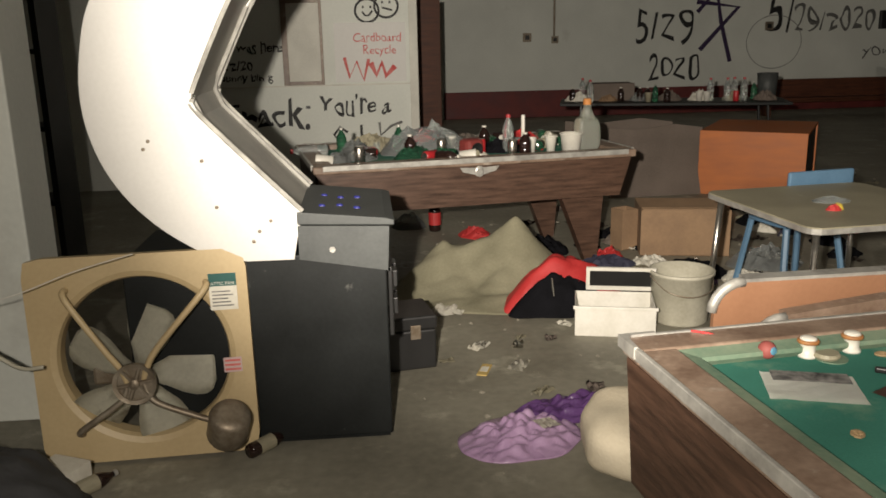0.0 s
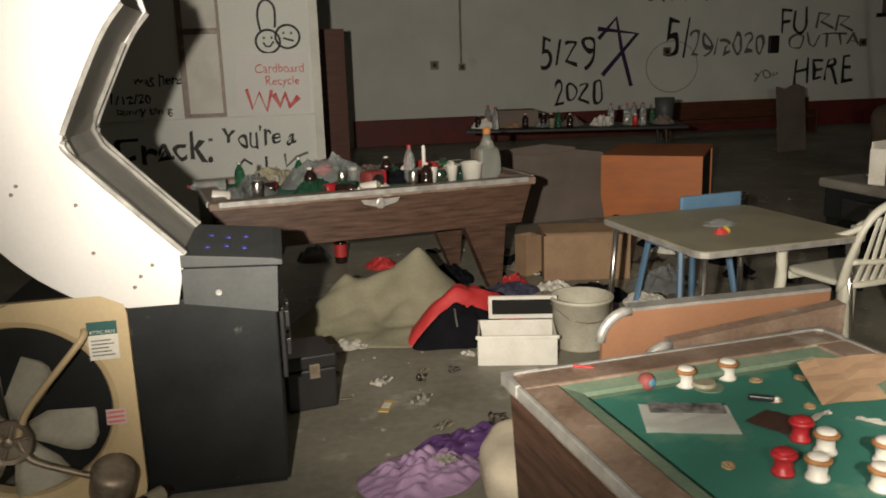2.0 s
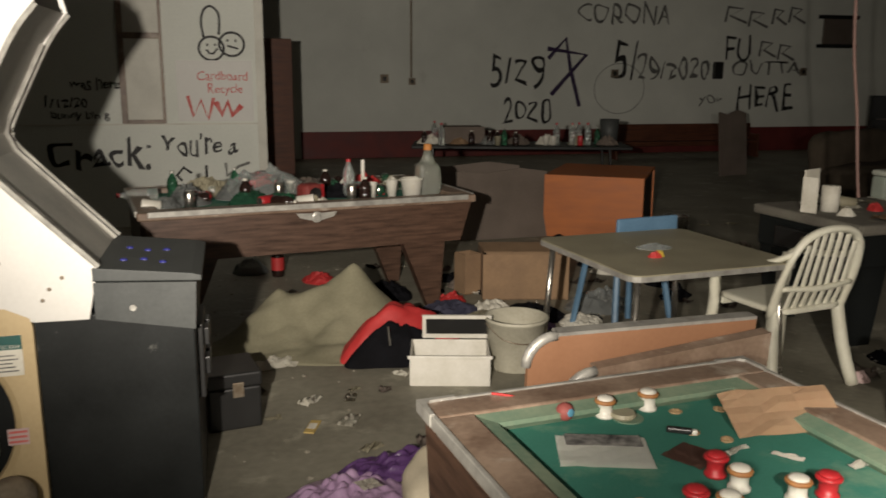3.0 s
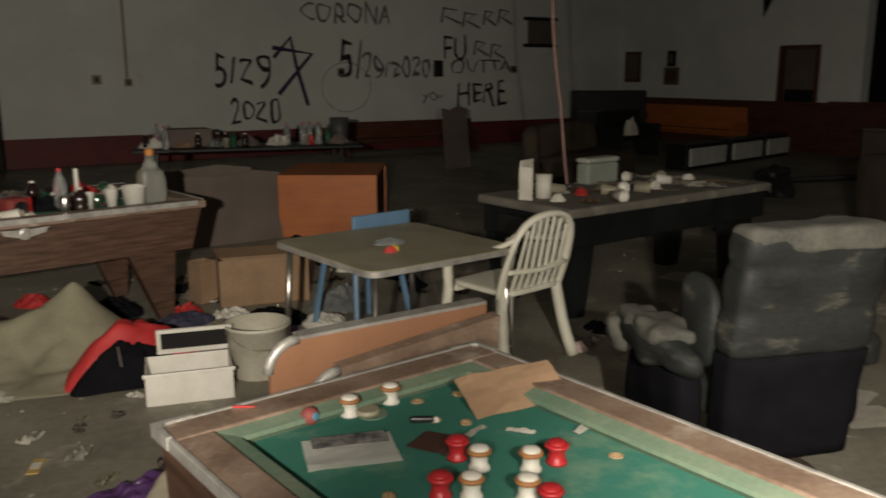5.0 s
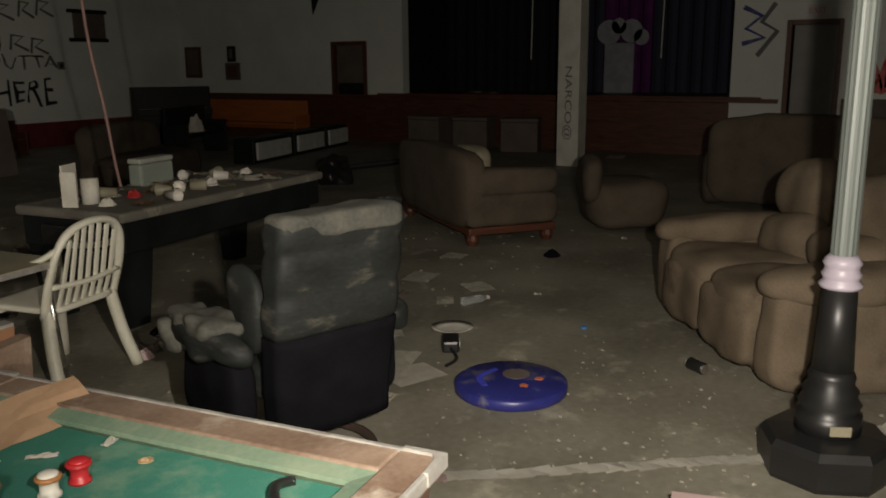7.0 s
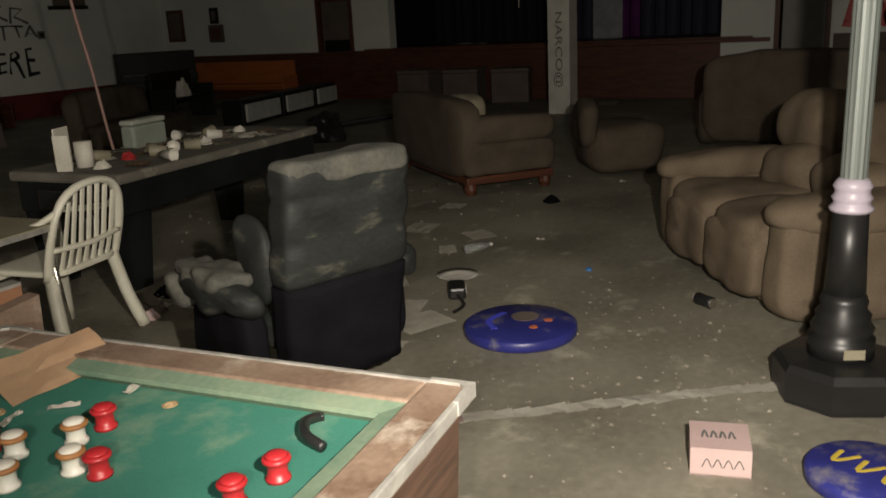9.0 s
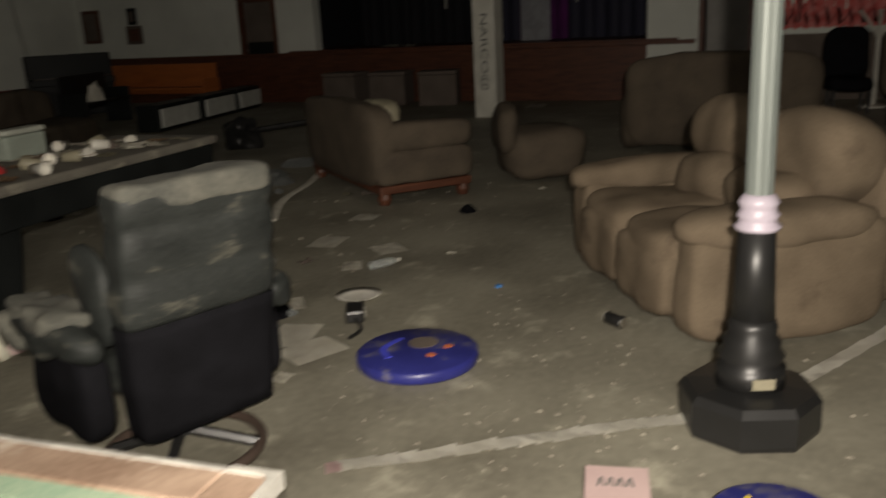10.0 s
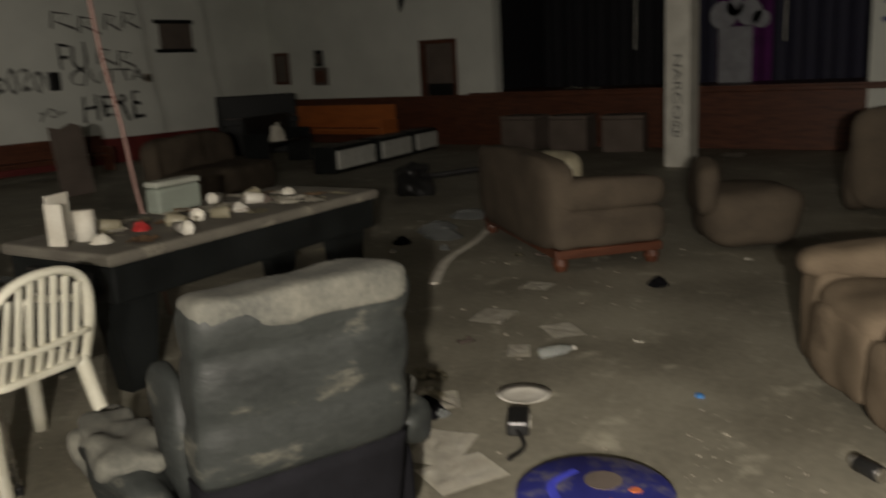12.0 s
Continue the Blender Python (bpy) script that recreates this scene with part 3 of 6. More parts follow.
    part("motor_shaft", lathe([(0.012, -0.14), (0.012, -0.1)], 10), CHROME, mo)
    part("capacitor", box(-0.22, -0.12, 0.06, 0.15, S - 0.12, S + 0.02, 0.015), STEEL, t)
    lab = part("label_plate", box(0.27, 0.375, -0.004, -0.001, S + 0.175, S + 0.32, 0), PAPER, t, "paper label with a dark green heading")
    part("label_heading", box(0.27, 0.375, -0.006, -0.0045, S + 0.27, S + 0.32, 0), mat("dark_green_print", (0.02, 0.1, 0.09)), lab)
    letters("ATTIC FAN", 0.018, pose(0.322, -0.007, S + 0.28, 90), PAPER, lab)
    for k in range(5):
        part("text_bar", box(0.28, 0.36 - 0.01 * (k % 3), -0.0055, -0.0045, S + 0.19 + 0.014 * k, S + 0.195 + 0.014 * k), INK, lab)
    warn = part("warning_label", box(0.3, 0.37, -0.004, -0.001, S - 0.08, S - 0.02), PINK, t, "small red and white warning label")
    for k in range(3):
        part("text_bar", box(0.305, 0.365, -0.0055, -0.0045, S - 0.072 + 0.018 * k, S - 0.064 + 0.018 * k), SPRAYR, warn)
    return t


attic_fan(pose(-0.47, 3.03, 0.015, -3, -0.6, 1.5) @ Matrix.Scale(0.965, 4))
cord = [(-1.650, 2.920, 0.55), (-1.200, 2.970, 0.62), (-0.980, 2.960, 0.5), (-0.880, 2.950, 0.44), (-0.800, 2.950, 0.44)]
solid("power_cord", tube(spline(cord, 6), 0.008, 6), BUCKET, "grey power cord hanging from the fan", "cable", smooth=True)
solid("thin_cable", tube(spline([(-1.700, 2.920, 0.6), (-1.000, 2.950, 0.68), (-0.650, 2.950, 0.79), (-0.450, 2.970, 0.84)], 6), 0.002, 6), WHITEP, "thin pale cable draped over the fan", "cable", smooth=True)


# ---- the far pool table ----
def pool_table(m, length, depth, h, felt):
    t = thing("pool_table", "old coin pool table with dark walnut sides, buried in rubbish", "pool table", m)
    a, b = length / 2, depth / 2
    part("playing_bed", box(-a + 0.12, a - 0.12, -b + 0.12, b - 0.12, h - 0.07, h - 0.035), felt, t, "dirty green felt bed")
    for s in (-1, 1):
        part("rail", box(-a, a, min(s * b, s * (b - 0.13)), max(s * b, s * (b - 0.13)), h - 0.05, h, 0.01), RAILTOP, t)
        part("rail", box(min(s * a, s * (a - 0.13)), max(s * a, s * (a - 0.13)), -b + 0.131, b - 0.131, h - 0.05, h, 0.01), RAILTOP, t)
        part("edge_trim", box(-a + 0.06, a - 0.06, s * b - 0.008, s * b + 0.01, h - 0.03, h + 0.004, 0.003), TRIM, t, "bright aluminium edge trim")
        part("edge_trim", box(s * a - 0.008, s * a + 0.01, -b + 0.06, b - 0.06, h - 0.03, h + 0.004, 0.003), TRIM, t)
        part("side_panel", slab([(-a + 0.02, h - 0.05), (a - 0.02, h - 0.05), (a - 0.1, h - 0.31), (-a + 0.1, h - 0.31)], 0.03), WALNUT, t, "walnut side panel", at=Matrix.Translation((0, s * (b - 0.05) - 0.015, 0)))
        part("end_panel", slab([(-b + 0.07, h - 0.05), (b - 0.07, h - 0.05), (b - 0.12, h - 0.31), (-b + 0.12, h - 0.31)], 0.03), WALNUT, t, at=Matrix.Translation((s * (a - 0.05), 0, 0)) @ Matrix.Rotation(radians(90), 4, "Z"))
        for q in (-1, 1):
            part("leg", slab([(s * (a - 0.48), h - 0.3), (s * (a - 0.16), h - 0.3), (s * (a - 0.2), 0), (s * (a - 0.28), 0)], 0.09), WALNUT, t, "tapered walnut leg", at=Matrix.Translation((0, q * (b - 0.2) - 0.045, 0)))
    part("underside", box(-a + 0.12, a - 0.12, -b + 0.1, b - 0.1, h - 0.3, h - 0.28), BLACK, t)
    em = part("emblem", lathe([(0.035, 0), (0.035, 0.01), (0.02, 0.016)], 18), TRIM, t, "winged metal emblem", at=pose(-0.02, -b + 0.012, h - 0.085, 90))
    for s in (-1, 1):
        part("wing", slab([(s * 0.02, 0.025), (s * 0.13, 0.03), (s * 0.11, 0.0), (s * 0.03, -0.02)], 0.008), TRIM, em, at=pose(0, 0, 0.012, -90))
    return t


pool_table(pose(1.03, 5.89, 0, 0, 0, 9.3), 2.16, 1.2, 0.8, FELT)


# ---- furniture ----
def card_table(m):
    t = thing("square_table", "beige laminate table on chrome legs", "table", m)
    a, b = 0.49, 0.5
    bm = bmesh.new()
    box(-a, a, -b, b, 0.69, 0.718, 0.0, bm=bm)
    bmesh.ops.bevel(bm, geom=[e for e in bm.edges if abs(e.verts[0].co.z - e.verts[1].co.z) > 0.02], offset=0.07, segments=5, profile=0.5, affect="EDGES")
    part("tabletop", bm, BEIGE, t, "scuffed beige tabletop")
    bm = bmesh.new()
    box(-a - 0.004, a + 0.004, -b - 0.004, b + 0.004, 0.686, 0.712, bm=bm)
    bmesh.ops.bevel(bm, geom=[e for e in bm.edges if abs(e.verts[0].co.z - e.verts[1].co.z) > 0.02], offset=0.07, segments=5, profile=0.5, affect="EDGES")
    part("edge_band", bm, TRIM, t, "ribbed metal edge band")
    for s in (-1, 1):
        for q in (-1, 1):
            leg = part("leg", tube([(s * 0.42, q * 0.43, 0.69), (s * 0.455, q * 0.465, 0.02)], 0.017, 10), CHROME, t, "chrome leg", True)
            part("rubber_foot", lathe([(0.019, 0), (0.021, 0.03), (0.018, 0.035)], 12, at=(s * 0.456, q * 0.466, 0)), BLACKP, leg)
    return t


card_table(pose(2.77, 4.0, 0, 0, 0, 6) @ Matrix.Scale(0.975, 4))


def plastic_chair(m):
    t = thing("garden_chair", "yellowed white plastic garden chair with slatted back", "chair", m)
    part("seat", soft(0.46, 0.46, 0.035, (0, 0, 0.43), 7, cuts=6), CHAIRW, t, "", True)
    part("seat_apron", box(-0.2, 0.2, -0.22, -0.2, 0.37, 0.43, 0.006), CHAIRW, t)
    hoop = spline([(-0.24, 0.18, 0.4), (-0.245, 0.24, 0.6), (-0.2, 0.29, 0.78), (-0.09, 0.315, 0.855), (0.09, 0.315, 0.855), (0.2, 0.29, 0.78), (0.245, 0.24, 0.6), (0.24, 0.18, 0.4)], 6)
    part("back_hoop", tube(hoop, 0.027, 8, flat=0.7), CHAIRW, t, "", True)
    part("back_rail", tube(spline([(-0.235, 0.23, 0.56), (0, 0.26, 0.55), (0.235, 0.23, 0.56)], 5), 0.022, 8, flat=0.7), CHAIRW, t, "", True)
    for k in range(7):
        x = -0.165 + 0.055 * k
        top = 0.85 - 0.9 * x * x - abs(x) ** 3 * 8
        part("slat", tube([(x, 0.2, 0.44), (x, 0.25, 0.57), (x * 0.95, 0.31, top)], 0.018, 6, flat=0.35), CHAIRW, t)
    for s in (-1, 1):
        arm = spline([(s * 0.2, 0.29, 0.76), (s * 0.27, 0.18, 0.69), (s * 0.29, 0.0, 0.655), (s * 0.285, -0.17, 0.64), (s * 0.265, -0.22, 0.6)], 5)
        part("armrest", tube(arm, 0.027, 8, flat=0.6), CHAIRW, t, "", True)
        part("front_leg", tube(spline([(s * 0.265, -0.21, 0.62), (s * 0.255, -0.21, 0.4), (s * 0.28, -0.24, 0.0)], 4), 0.032, 8), CHAIRW, t, "", True)
        part("rear_leg", tube(spline([(s * 0.22, 0.18, 0.44), (s * 0.25, 0.22, 0.2), (s * 0.28, 0.28, 0.0)], 4), 0.034, 8), CHAIRW, t, "", True)
    return t


plastic_chair(pose(3.409, 3.859, 0, 0, 0, 190))


def school_chair(m):
    t = thing("school_chair", "blue moulded plastic chair pushed to the table", "chair", m)
    part("seat", soft(0.42, 0.4, 0.03, (0, 0, 0.44), 6, cuts=6), BLUEP, t, "", True)
    part("backrest", box(-0.22, 0.22, 0.2, 0.225, 0.56, 0.77, 0.012), BLUEP, t, "blue plastic backrest")
    for s in (-1, 1):
        part("back_post", tube([(s * 0.19, 0.19, 0.43), (s * 0.19, 0.195, 0.74)], 0.018, 6), BLUEP, t)
        part("leg", tube([(s * 0.17, -0.16, 0.43), (s * 0.22, -0.22, 0)], 0.02, 6), BLUEP, t)
        part("leg", tube([(s * 0.17, 0.17, 0.43), (s * 0.22, 0.24, 0)], 0.02, 6), BLUEP, t)
    return t


school_chair(pose(2.953, 4.779, 0, 0, 0, 190))


def recliner(m):
    t = thing("recliner_chair", "dusty grey vinyl reclining armchair seen from behind", "armchair", m)
    lean = lambda z: 0.2 + 0.14 * max(0, z - 0.4)
    up = []
    for k in range(25):
        z = 0.66 + 0.49 * k / 24
        crease = abs(math.sin((z - 0.66) * 18)) ** 0.5
        edge = min(1, (1.152 - z) / 0.05) ** 0.5
        up.append((z, (0.285 + 0.012 * crease) * (0.9 + 0.1 * edge), (0.07 + 0.02 * crease) * (0.35 + 0.65 * edge), 0, lean(z)))
    part("backrest", loft(up), RECL, t, "creased dusty backrest", True)
    low = [(0.24 + 0.42 * k / 10, 0.27 + 0.025 * k / 10, 0.085, 0, lean(0.24 + 0.42 * k / 10)) for k in range(11)]
    part("back_cover", loft(low), DARKF, t, "black cloth lower back", True)
    part("headrest_roll", soft(0.575, 0.185, 0.1, (0, lean(1.1), 1.11), 5, 0.012, 8), DUSTY, t, "dust covered headrest roll", True)
    for s in (-1, 1):
        part("side_wing", soft(0.08, 0.24, 0.36, (s * 0.28, 0.06, 0.74), 3, 0.02, 6, seed=s), RECL, t, "padded side wing", True)
    part("seat", soft(0.56, 0.6, 0.2, (0, -0.12, 0.42), 4, 0.02, 6), RECL, t, "", True)
    for s in (-1, 1):
        part("armrest", soft(0.17, 0.6, 0.15, (s * 0.38, -0.1, 0.6), 3, 0.045, 9, seed=s), RECL, t, "padded dusty armrest", True)
        part("arm_cushion", soft(0.17, 0.42, 0.07, (s * 0.385, -0.1, 0.685), 4, 0.035, 11, 14, seed=s + 5), DUSTY, t, "slumped pad on the arm", True)
        part("arm_pad_front", soft(0.17, 0.13, 0.17, (s * 0.385, -0.36, 0.58), 4, 0.03, 12, 12, seed=s + 9), DUSTY, t, "torn dusty arm end", True)
        part("arm_panel", soft(0.11, 0.5, 0.34, (s * 0.35, -0.1, 0.4), 5, 0.015, 6), DARKF, t, "", True)
    part("column", lathe([(0.05, 0.1), (0.035, 0.12), (0.035, 0.33)], 14), BLACKP, t)
    part("base_ring", tube([(0.3 * math.cos(a), 0.3 * math.sin(a), 0.03) for a in [2 * math.pi * k / 32 for k in range(33)]], 0.022, 8), mat("dark_wood_ring", (0.06, 0.04, 0.03)), t, "round wooden swivel base", True)
    for k in range(4):
        a = radians(45 + 90 * k)
        part("base_spoke", tube([(0.02 * math.cos(a), 0.02 * math.sin(a), 0.11), (0.29 * math.cos(a), 0.29 * math.sin(a), 0.035)], 0.022, 6), BLACKP, t)
    return t


recliner(pose(3.285, 2.085, 0, 0, 0, 161) @ Matrix.Scale(0.955, 4))


def loveseat(m):
    t = thing("reclining_loveseat", "tan microsuede reclining loveseat, dirty and sagging", "sofa", m)
    part("base", soft(1.5, 0.9, 0.34, (0, 0.06, 0.19), 8, 0.01, 5), SUEDE, t, "", True)
    for x in (-0.3, 0.3):
        part("seat_cushion", soft(0.62, 0.76, 0.24, (x, -0.1, 0.39), 4.5, 0.03, 4, 12, seed=x * 9), SUEDE, t, "sagging seat cushion", True)
        part("footrest", soft(0.61, 0.14, 0.36, (x, -0.43, 0.25), 4, 0.025, 5, 12, seed=x * 5), SUEDE, t, "", True)
        part("lumbar_cushion", soft(0.6, 0.34, 0.32, (x, 0.24, 0.57), 2.6, 0.03, 5, 12, seed=x * 7), SUEDE, t, "plump lower back cushion", True)
        part("head_cushion", soft(0.8, 0.42, 0.47, (x * 1.22, 0.45, 0.79), 2.5, 0.035, 4, 14, seed=x * 3), SUEDE, t, "plump rounded headrest cushion", True)
    part("back_shell", soft(1.56, 0.24, 0.86, (0, 0.6, 0.46), 5, 0.015, 5), SUEDE, t, "", True)
    for s in (-1, 1):
        part("arm_side", soft(0.25, 1.0, 0.56, (s * 0.72, 0.06, 0.29), 6, 0.02, 5, 12, seed=s), SUEDE, t, "", True)
        part("armrest", soft(0.3, 1.0, 0.2, (s * 0.72, 0.02, 0.55), 2.8, 0.025, 5, 12, seed=s * 2), SUEDE, t, "padded rolled arm", True)
    return t


loveseat(pose(5.746, 0.579, 0, 0, 0, -145.2))


def dark_sofa(m):
    t = thing("brown_sofa", "dark brown upholstered sofa on a reddish wooden base", "sofa", m)
    part("wood_base", box(-0.93, 0.93, -0.44, 0.44, 0.1, 0.17, 0.01), WOODRED, t, "reddish wooden base rail")
    for s in (-1, 1):
        for q in (-1, 1):
            part("foot", lathe([(0.045, 0), (0.06, 0.05), (0.055, 0.11)], 10, at=(s * 0.86, q * 0.38, 0)), WOODRED, t)
        part("arm", soft(0.26, 0.92, 0.3, (s * 0.83, 0, 0.32), 6, 0.015, 5), BROWNF, t, "", True)
        part("arm_roll", soft(0.28, 0.94, 0.26, (s * 0.83, 0, 0.57), 4, 0.015, 5), BROWNF, t, "rolled arm", True)
        part("seat_cushion", soft(0.7, 0.75, 0.2, (s * 0.35, -0.06, 0.42), 5, 0.02, 4, seed=s), BROWNF, t, "", True)
    part("backrest", soft(1.9, 0.26, 0.72, (0, 0.38, 0.5), 6, 0.02, 4), BROWNF, t, "", True)
    part("back_cushion", soft(0.7, 0.2, 0.36, (-0.3, 0.16, 0.68), 3.5, 0.02, 5), BEIGE, t, "paler loose cushion", True)
    part("seat_frame", box(-0.9, 0.9, -0.42, 0.42, 0.171, 0.34, 0.02), BROWNF, t)
    return t


dark_sofa(pose(8.2, 3.86, 0, 0, 0, 51))
ott = thing("brown_armchair", "dark brown slumped armchair cushion on the floor", "armchair", pose(8.988, 2.550, 0, 0, 0, 25))
part("seat", soft(0.95, 0.8, 0.5, (0, 0, 0.25), 4, 0.04, 3), BROWNF, ott, "", True)
part("backrest", soft(0.95, 0.22, 0.5, (0, 0.34, 0.48), 3, 0.05, 3), BROWNF, ott, "", True)
ds = thing("brown_couch", "dark grey-brown couch with its back turned", "sofa", pose(11.051, 1.144, 0, 0, 0, 100))
part("backrest", soft(2.0, 0.35, 1.0, (0, 0.35, 0.55), 6, 0.04, 3), BROWNF, ds, "", True)
part("seat", soft(1.9, 0.8, 0.45, (0, -0.1, 0.24), 6, 0.03, 3), BROWNF, ds, "", True)
for s in (-1, 1):
    part("arm", soft(0.3, 0.9, 0.65, (s * 0.9, -0.05, 0.33), 4, 0.03, 3), BROWNF, ds, "", True)


# ---- the pool table heaped with papers ----
def draped_table(m):
    t = thing("dark_pool_table", "dark pool table with slab legs, its top strewn with papers", "pool table", m)
    part("table_top", box(-1.1, 1.1, -0.42, 0.5, 0.7, 0.765, 0.02), mat("grimy_table_felt", (0.17, 0.16, 0.13), (0.1, 0.09, 0.075), 4, 0.9, 0.2, stain=(0.3, 0.28, 0.22), stain_lo=0.58, stain_scale=6), t, "grimy grey top")
    part("apron", box(-1.07, 1.07, -0.39, 0.47, 0.5, 0.7, 0.015), BLACK, t, "dark apron")
    part("ball_tray", box(-1.12, -1.071, -0.25, 0.25, 0.53, 0.66, 0.01), BLACKP, t, "black ball return")
    part("coin_mechanism", box(-1.135, -1.12, -0.1, 0.0, 0.57, 0.63, 0.004), STEEL, t)
    for s in (-1, 1):
        for q in (-0.3, 0.33):
            part("leg", slab([(s * 0.74, 0.5), (s * 1.06, 0.5), (s * 0.98, 0), (s * 0.82, 0)], 0.12), BLACK, t, "dark tapered slab leg", at=Matrix.Translation((0, q, 0)))
    return t


draped_table(pose(5.101, 4.551, 0, 0, 0, 4.8))

# ---- the lamp post, the white post, the game discs ----
lp = thing("lamp_post", "decorative lamp post with black octagonal base and pale collar", "lamp post", pose(4.212, 0.166, 0))
part("base", lathe([(0.25, 0), (0.255, 0.02), (0.255, 0.13), (0.235, 0.16), (0.12, 0.175)], 8), BLACKP, lp, "black octagonal plinth")
part("lower_moulding", lathe([(0.125, 0.17), (0.125, 0.25), (0.105, 0.26), (0.12, 0.29), (0.1, 0.32), (0.105, 0.345), (0.085, 0.37), (0.09, 0.4), (0.078, 0.43)], 28), BLACKP, lp, "turned black moulding", True)
part("sleeve", lathe([(0.078, 0.42), (0.07, 0.6), (0.064, 0.77)], 24), BLACKP, lp, "", True)
part("collar", lathe([(0.075, 0.76), (0.082, 0.775), (0.066, 0.79), (0.066, 0.8), (0.075, 0.815), (0.064, 0.83), (0.064, 0.845), (0.072, 0.86), (0.06, 0.88), (0.05, 0.89)], 28), LAVENDER, lp, "pale lavender ribbed collar", True)
n = 28
shaft = bmesh.new()
rings = []
for z in (0.885, 2.9):
    rings.append([shaft.verts.new(((0.045 + 0.003 * (k % 2)) * math.cos(2 * math.pi * k / n), (0.045 + 0.003 * (k % 2)) * math.sin(2 * math.pi * k / n), z)) for k in range(n)])
for k in range(n):
    shaft.faces.new((rings[0][k], rings[0][(k + 1) % n], rings[1][(k + 1) % n], rings[1][k]))
shaft.faces.new(rings[0])
shaft.faces.new(rings[1])
part("fluted_shaft", shaft, LEAD, lp, "fluted grey metal shaft")
part("sticker", box(-0.035, 0.045, -0.003, 0, 0, 0.04), BEIGE, lp, "torn paper sticker", at=pose(-0.118, -0.052, 0.195, 0, 0, -66))

post = solid("wall_post", box(-0.18, 0.18, -0.18, 0.18, 0, TOP, 0.01), POSTW, "square white post with black writing down its side", "post", "structure", m=pose(13.6, 4.9, 0))
letters("NARCO@", 0.16, pose(-0.183, 0.0, 1.0, 90, 0, -90) @ pose(0, 0, 0, 0, 0, -90), SPRAYG, post, squeeze=1.6)
for k, (x, y, r, lab, ang) in enumerate(((4.362, 1.636, 0.285, "round blue tabletop lying on the floor, painted with faded shapes", 20), (3.511, 0.017, 0.2, "round blue disc with yellow lettering on the floor", 60))):
    d = thing("blue_disc", lab, "disc", pose(x, y, 0, 0, 0, ang))
    part("body", lathe([(r - 0.01, 0), (r, 0.01), (r, 0.05), (r - 0.012, 0.058)], 40), BLUE, d, "", True)
    if k == 0:
        part("emblem", lathe([(0.07, 0.0585), (0.07, 0.061)], 24, at=(0.08, -0.02, 0)), GREYCARD, d, "worn round mark")
        part("bow_mark", tube(spline([(-0.1, 0.12, 0.059), (0.02, 0.16, 0.059), (0.14, 0.09, 0.059)], 5), 0.018, 6, flat=0.12), mat("bright_blue_paint", (0.05, 0.06, 0.55)), d)
        for px, py in ((-0.07, -0.07), (0.03, -0.14)):
            part("orange_mark", lathe([(0.024, 0.0585), (0.02, 0.061)], 9, at=(px, py, 0)), mat("orange_paint", (0.6, 0.16, 0.06)), d, "orange painted mark")
    else:
        for q in range(3):
            part("yellow_mark", tube(spline([(-0.12 + 0.09 * q, -0.04, 0.059), (-0.08 + 0.09 * q, 0.05, 0.059), (-0.06 + 0.09 * q, -0.03, 0.059)], 4), 0.009, 6, flat=0.15), mat("yellow_paint", (0.6, 0.45, 0.05)), d, "yellow painted letter stroke")

rng = random.Random(7)


# ---- loose things ----
def bottle(h=0.24, r=0.033, material=GLASSC, cap=REDP, label=None, name="bottle", text="clear plastic bottle", m=None, group="", band=None):
    t = thing(name, text, "bottle", m, group)
    part("body", lathe([(r * 0.9, 0), (r, 0.01), (r, h * 0.3), (r * 0.93, h * 0.35), (r, h * 0.42), (r, h * 0.62), (r * 0.75, h * 0.76), (r * 0.36, h * 0.88), (r * 0.36, h * 0.93)], 16), material, t, "", True)
    part("cap", lathe([(r * 0.42, h * 0.925), (r * 0.42, h), (r * 0.3, h * 1.01)], 12), cap, t)
    if band:
        part("paper_label", lathe([(r * 1.02, h * 0.2), (r * 1.02, h * 0.58)], 16), band, t)
    return t


def cup(m, material=WHITEP, text="white paper cup", group=""):
    t = thing("cup", text, "cup", m, group)
    part("body", lathe([(0.028, 0), (0.04, 0.1), (0.042, 0.105), (0.036, 0.1), (0.026, 0.006)], 18), material, t, "", True)
    part("rim", tube([(0.041 * math.cos(a), 0.041 * math.sin(a), 0.105) for a in [2 * math.pi * k / 18 for k in range(19)]], 0.003, 6), material, t)
    return t


def can(m, material=REDP, text="drinks can", group=""):
    t = thing("drinks_can", text, "can", m, group)
    part("body", lathe([(0.025, 0), (0.033, 0.008), (0.033, 0.108), (0.027, 0.12)], 18), material, t, "", True)
    part("lid", lathe([(0.0268, 0.1195), (0.024, 0.121)], 18), CHROME, t)
    return t


def lump(name, text, category, material, w, d, h, m, seed, group="", lumps=0.5):
    return solid(name, heap(w, d, h * 0.6, 14, h * lumps, 5, seed, 2.0), material, text, category, m=m, group=group)


def sheet(w, d, m, material=PAPER, curl=0.02, seed=0, name="sheet_of_paper", text="dirty sheet of paper lying flat", category="paper", group=""):
    bm = bmesh.new()
    n = 6
    g = [[bm.verts.new((w * (i / n - 0.5), d * (j / n - 0.5), 0.003 + curl * abs(noise.noise(Vector((i * 0.45, j * 0.45, seed)))))) for j in range(n + 1)] for i in range(n + 1)]
    for i in range(n):
        for j in range(n):
            bm.faces.new((g[i][j], g[i + 1][j], g[i + 1][j + 1], g[i][j + 1]))
    bmesh.ops.solidify(bm, geom=bm.faces[:], thickness=0.001)
    return solid(name, bm, material, text, category, m=m, group=group)


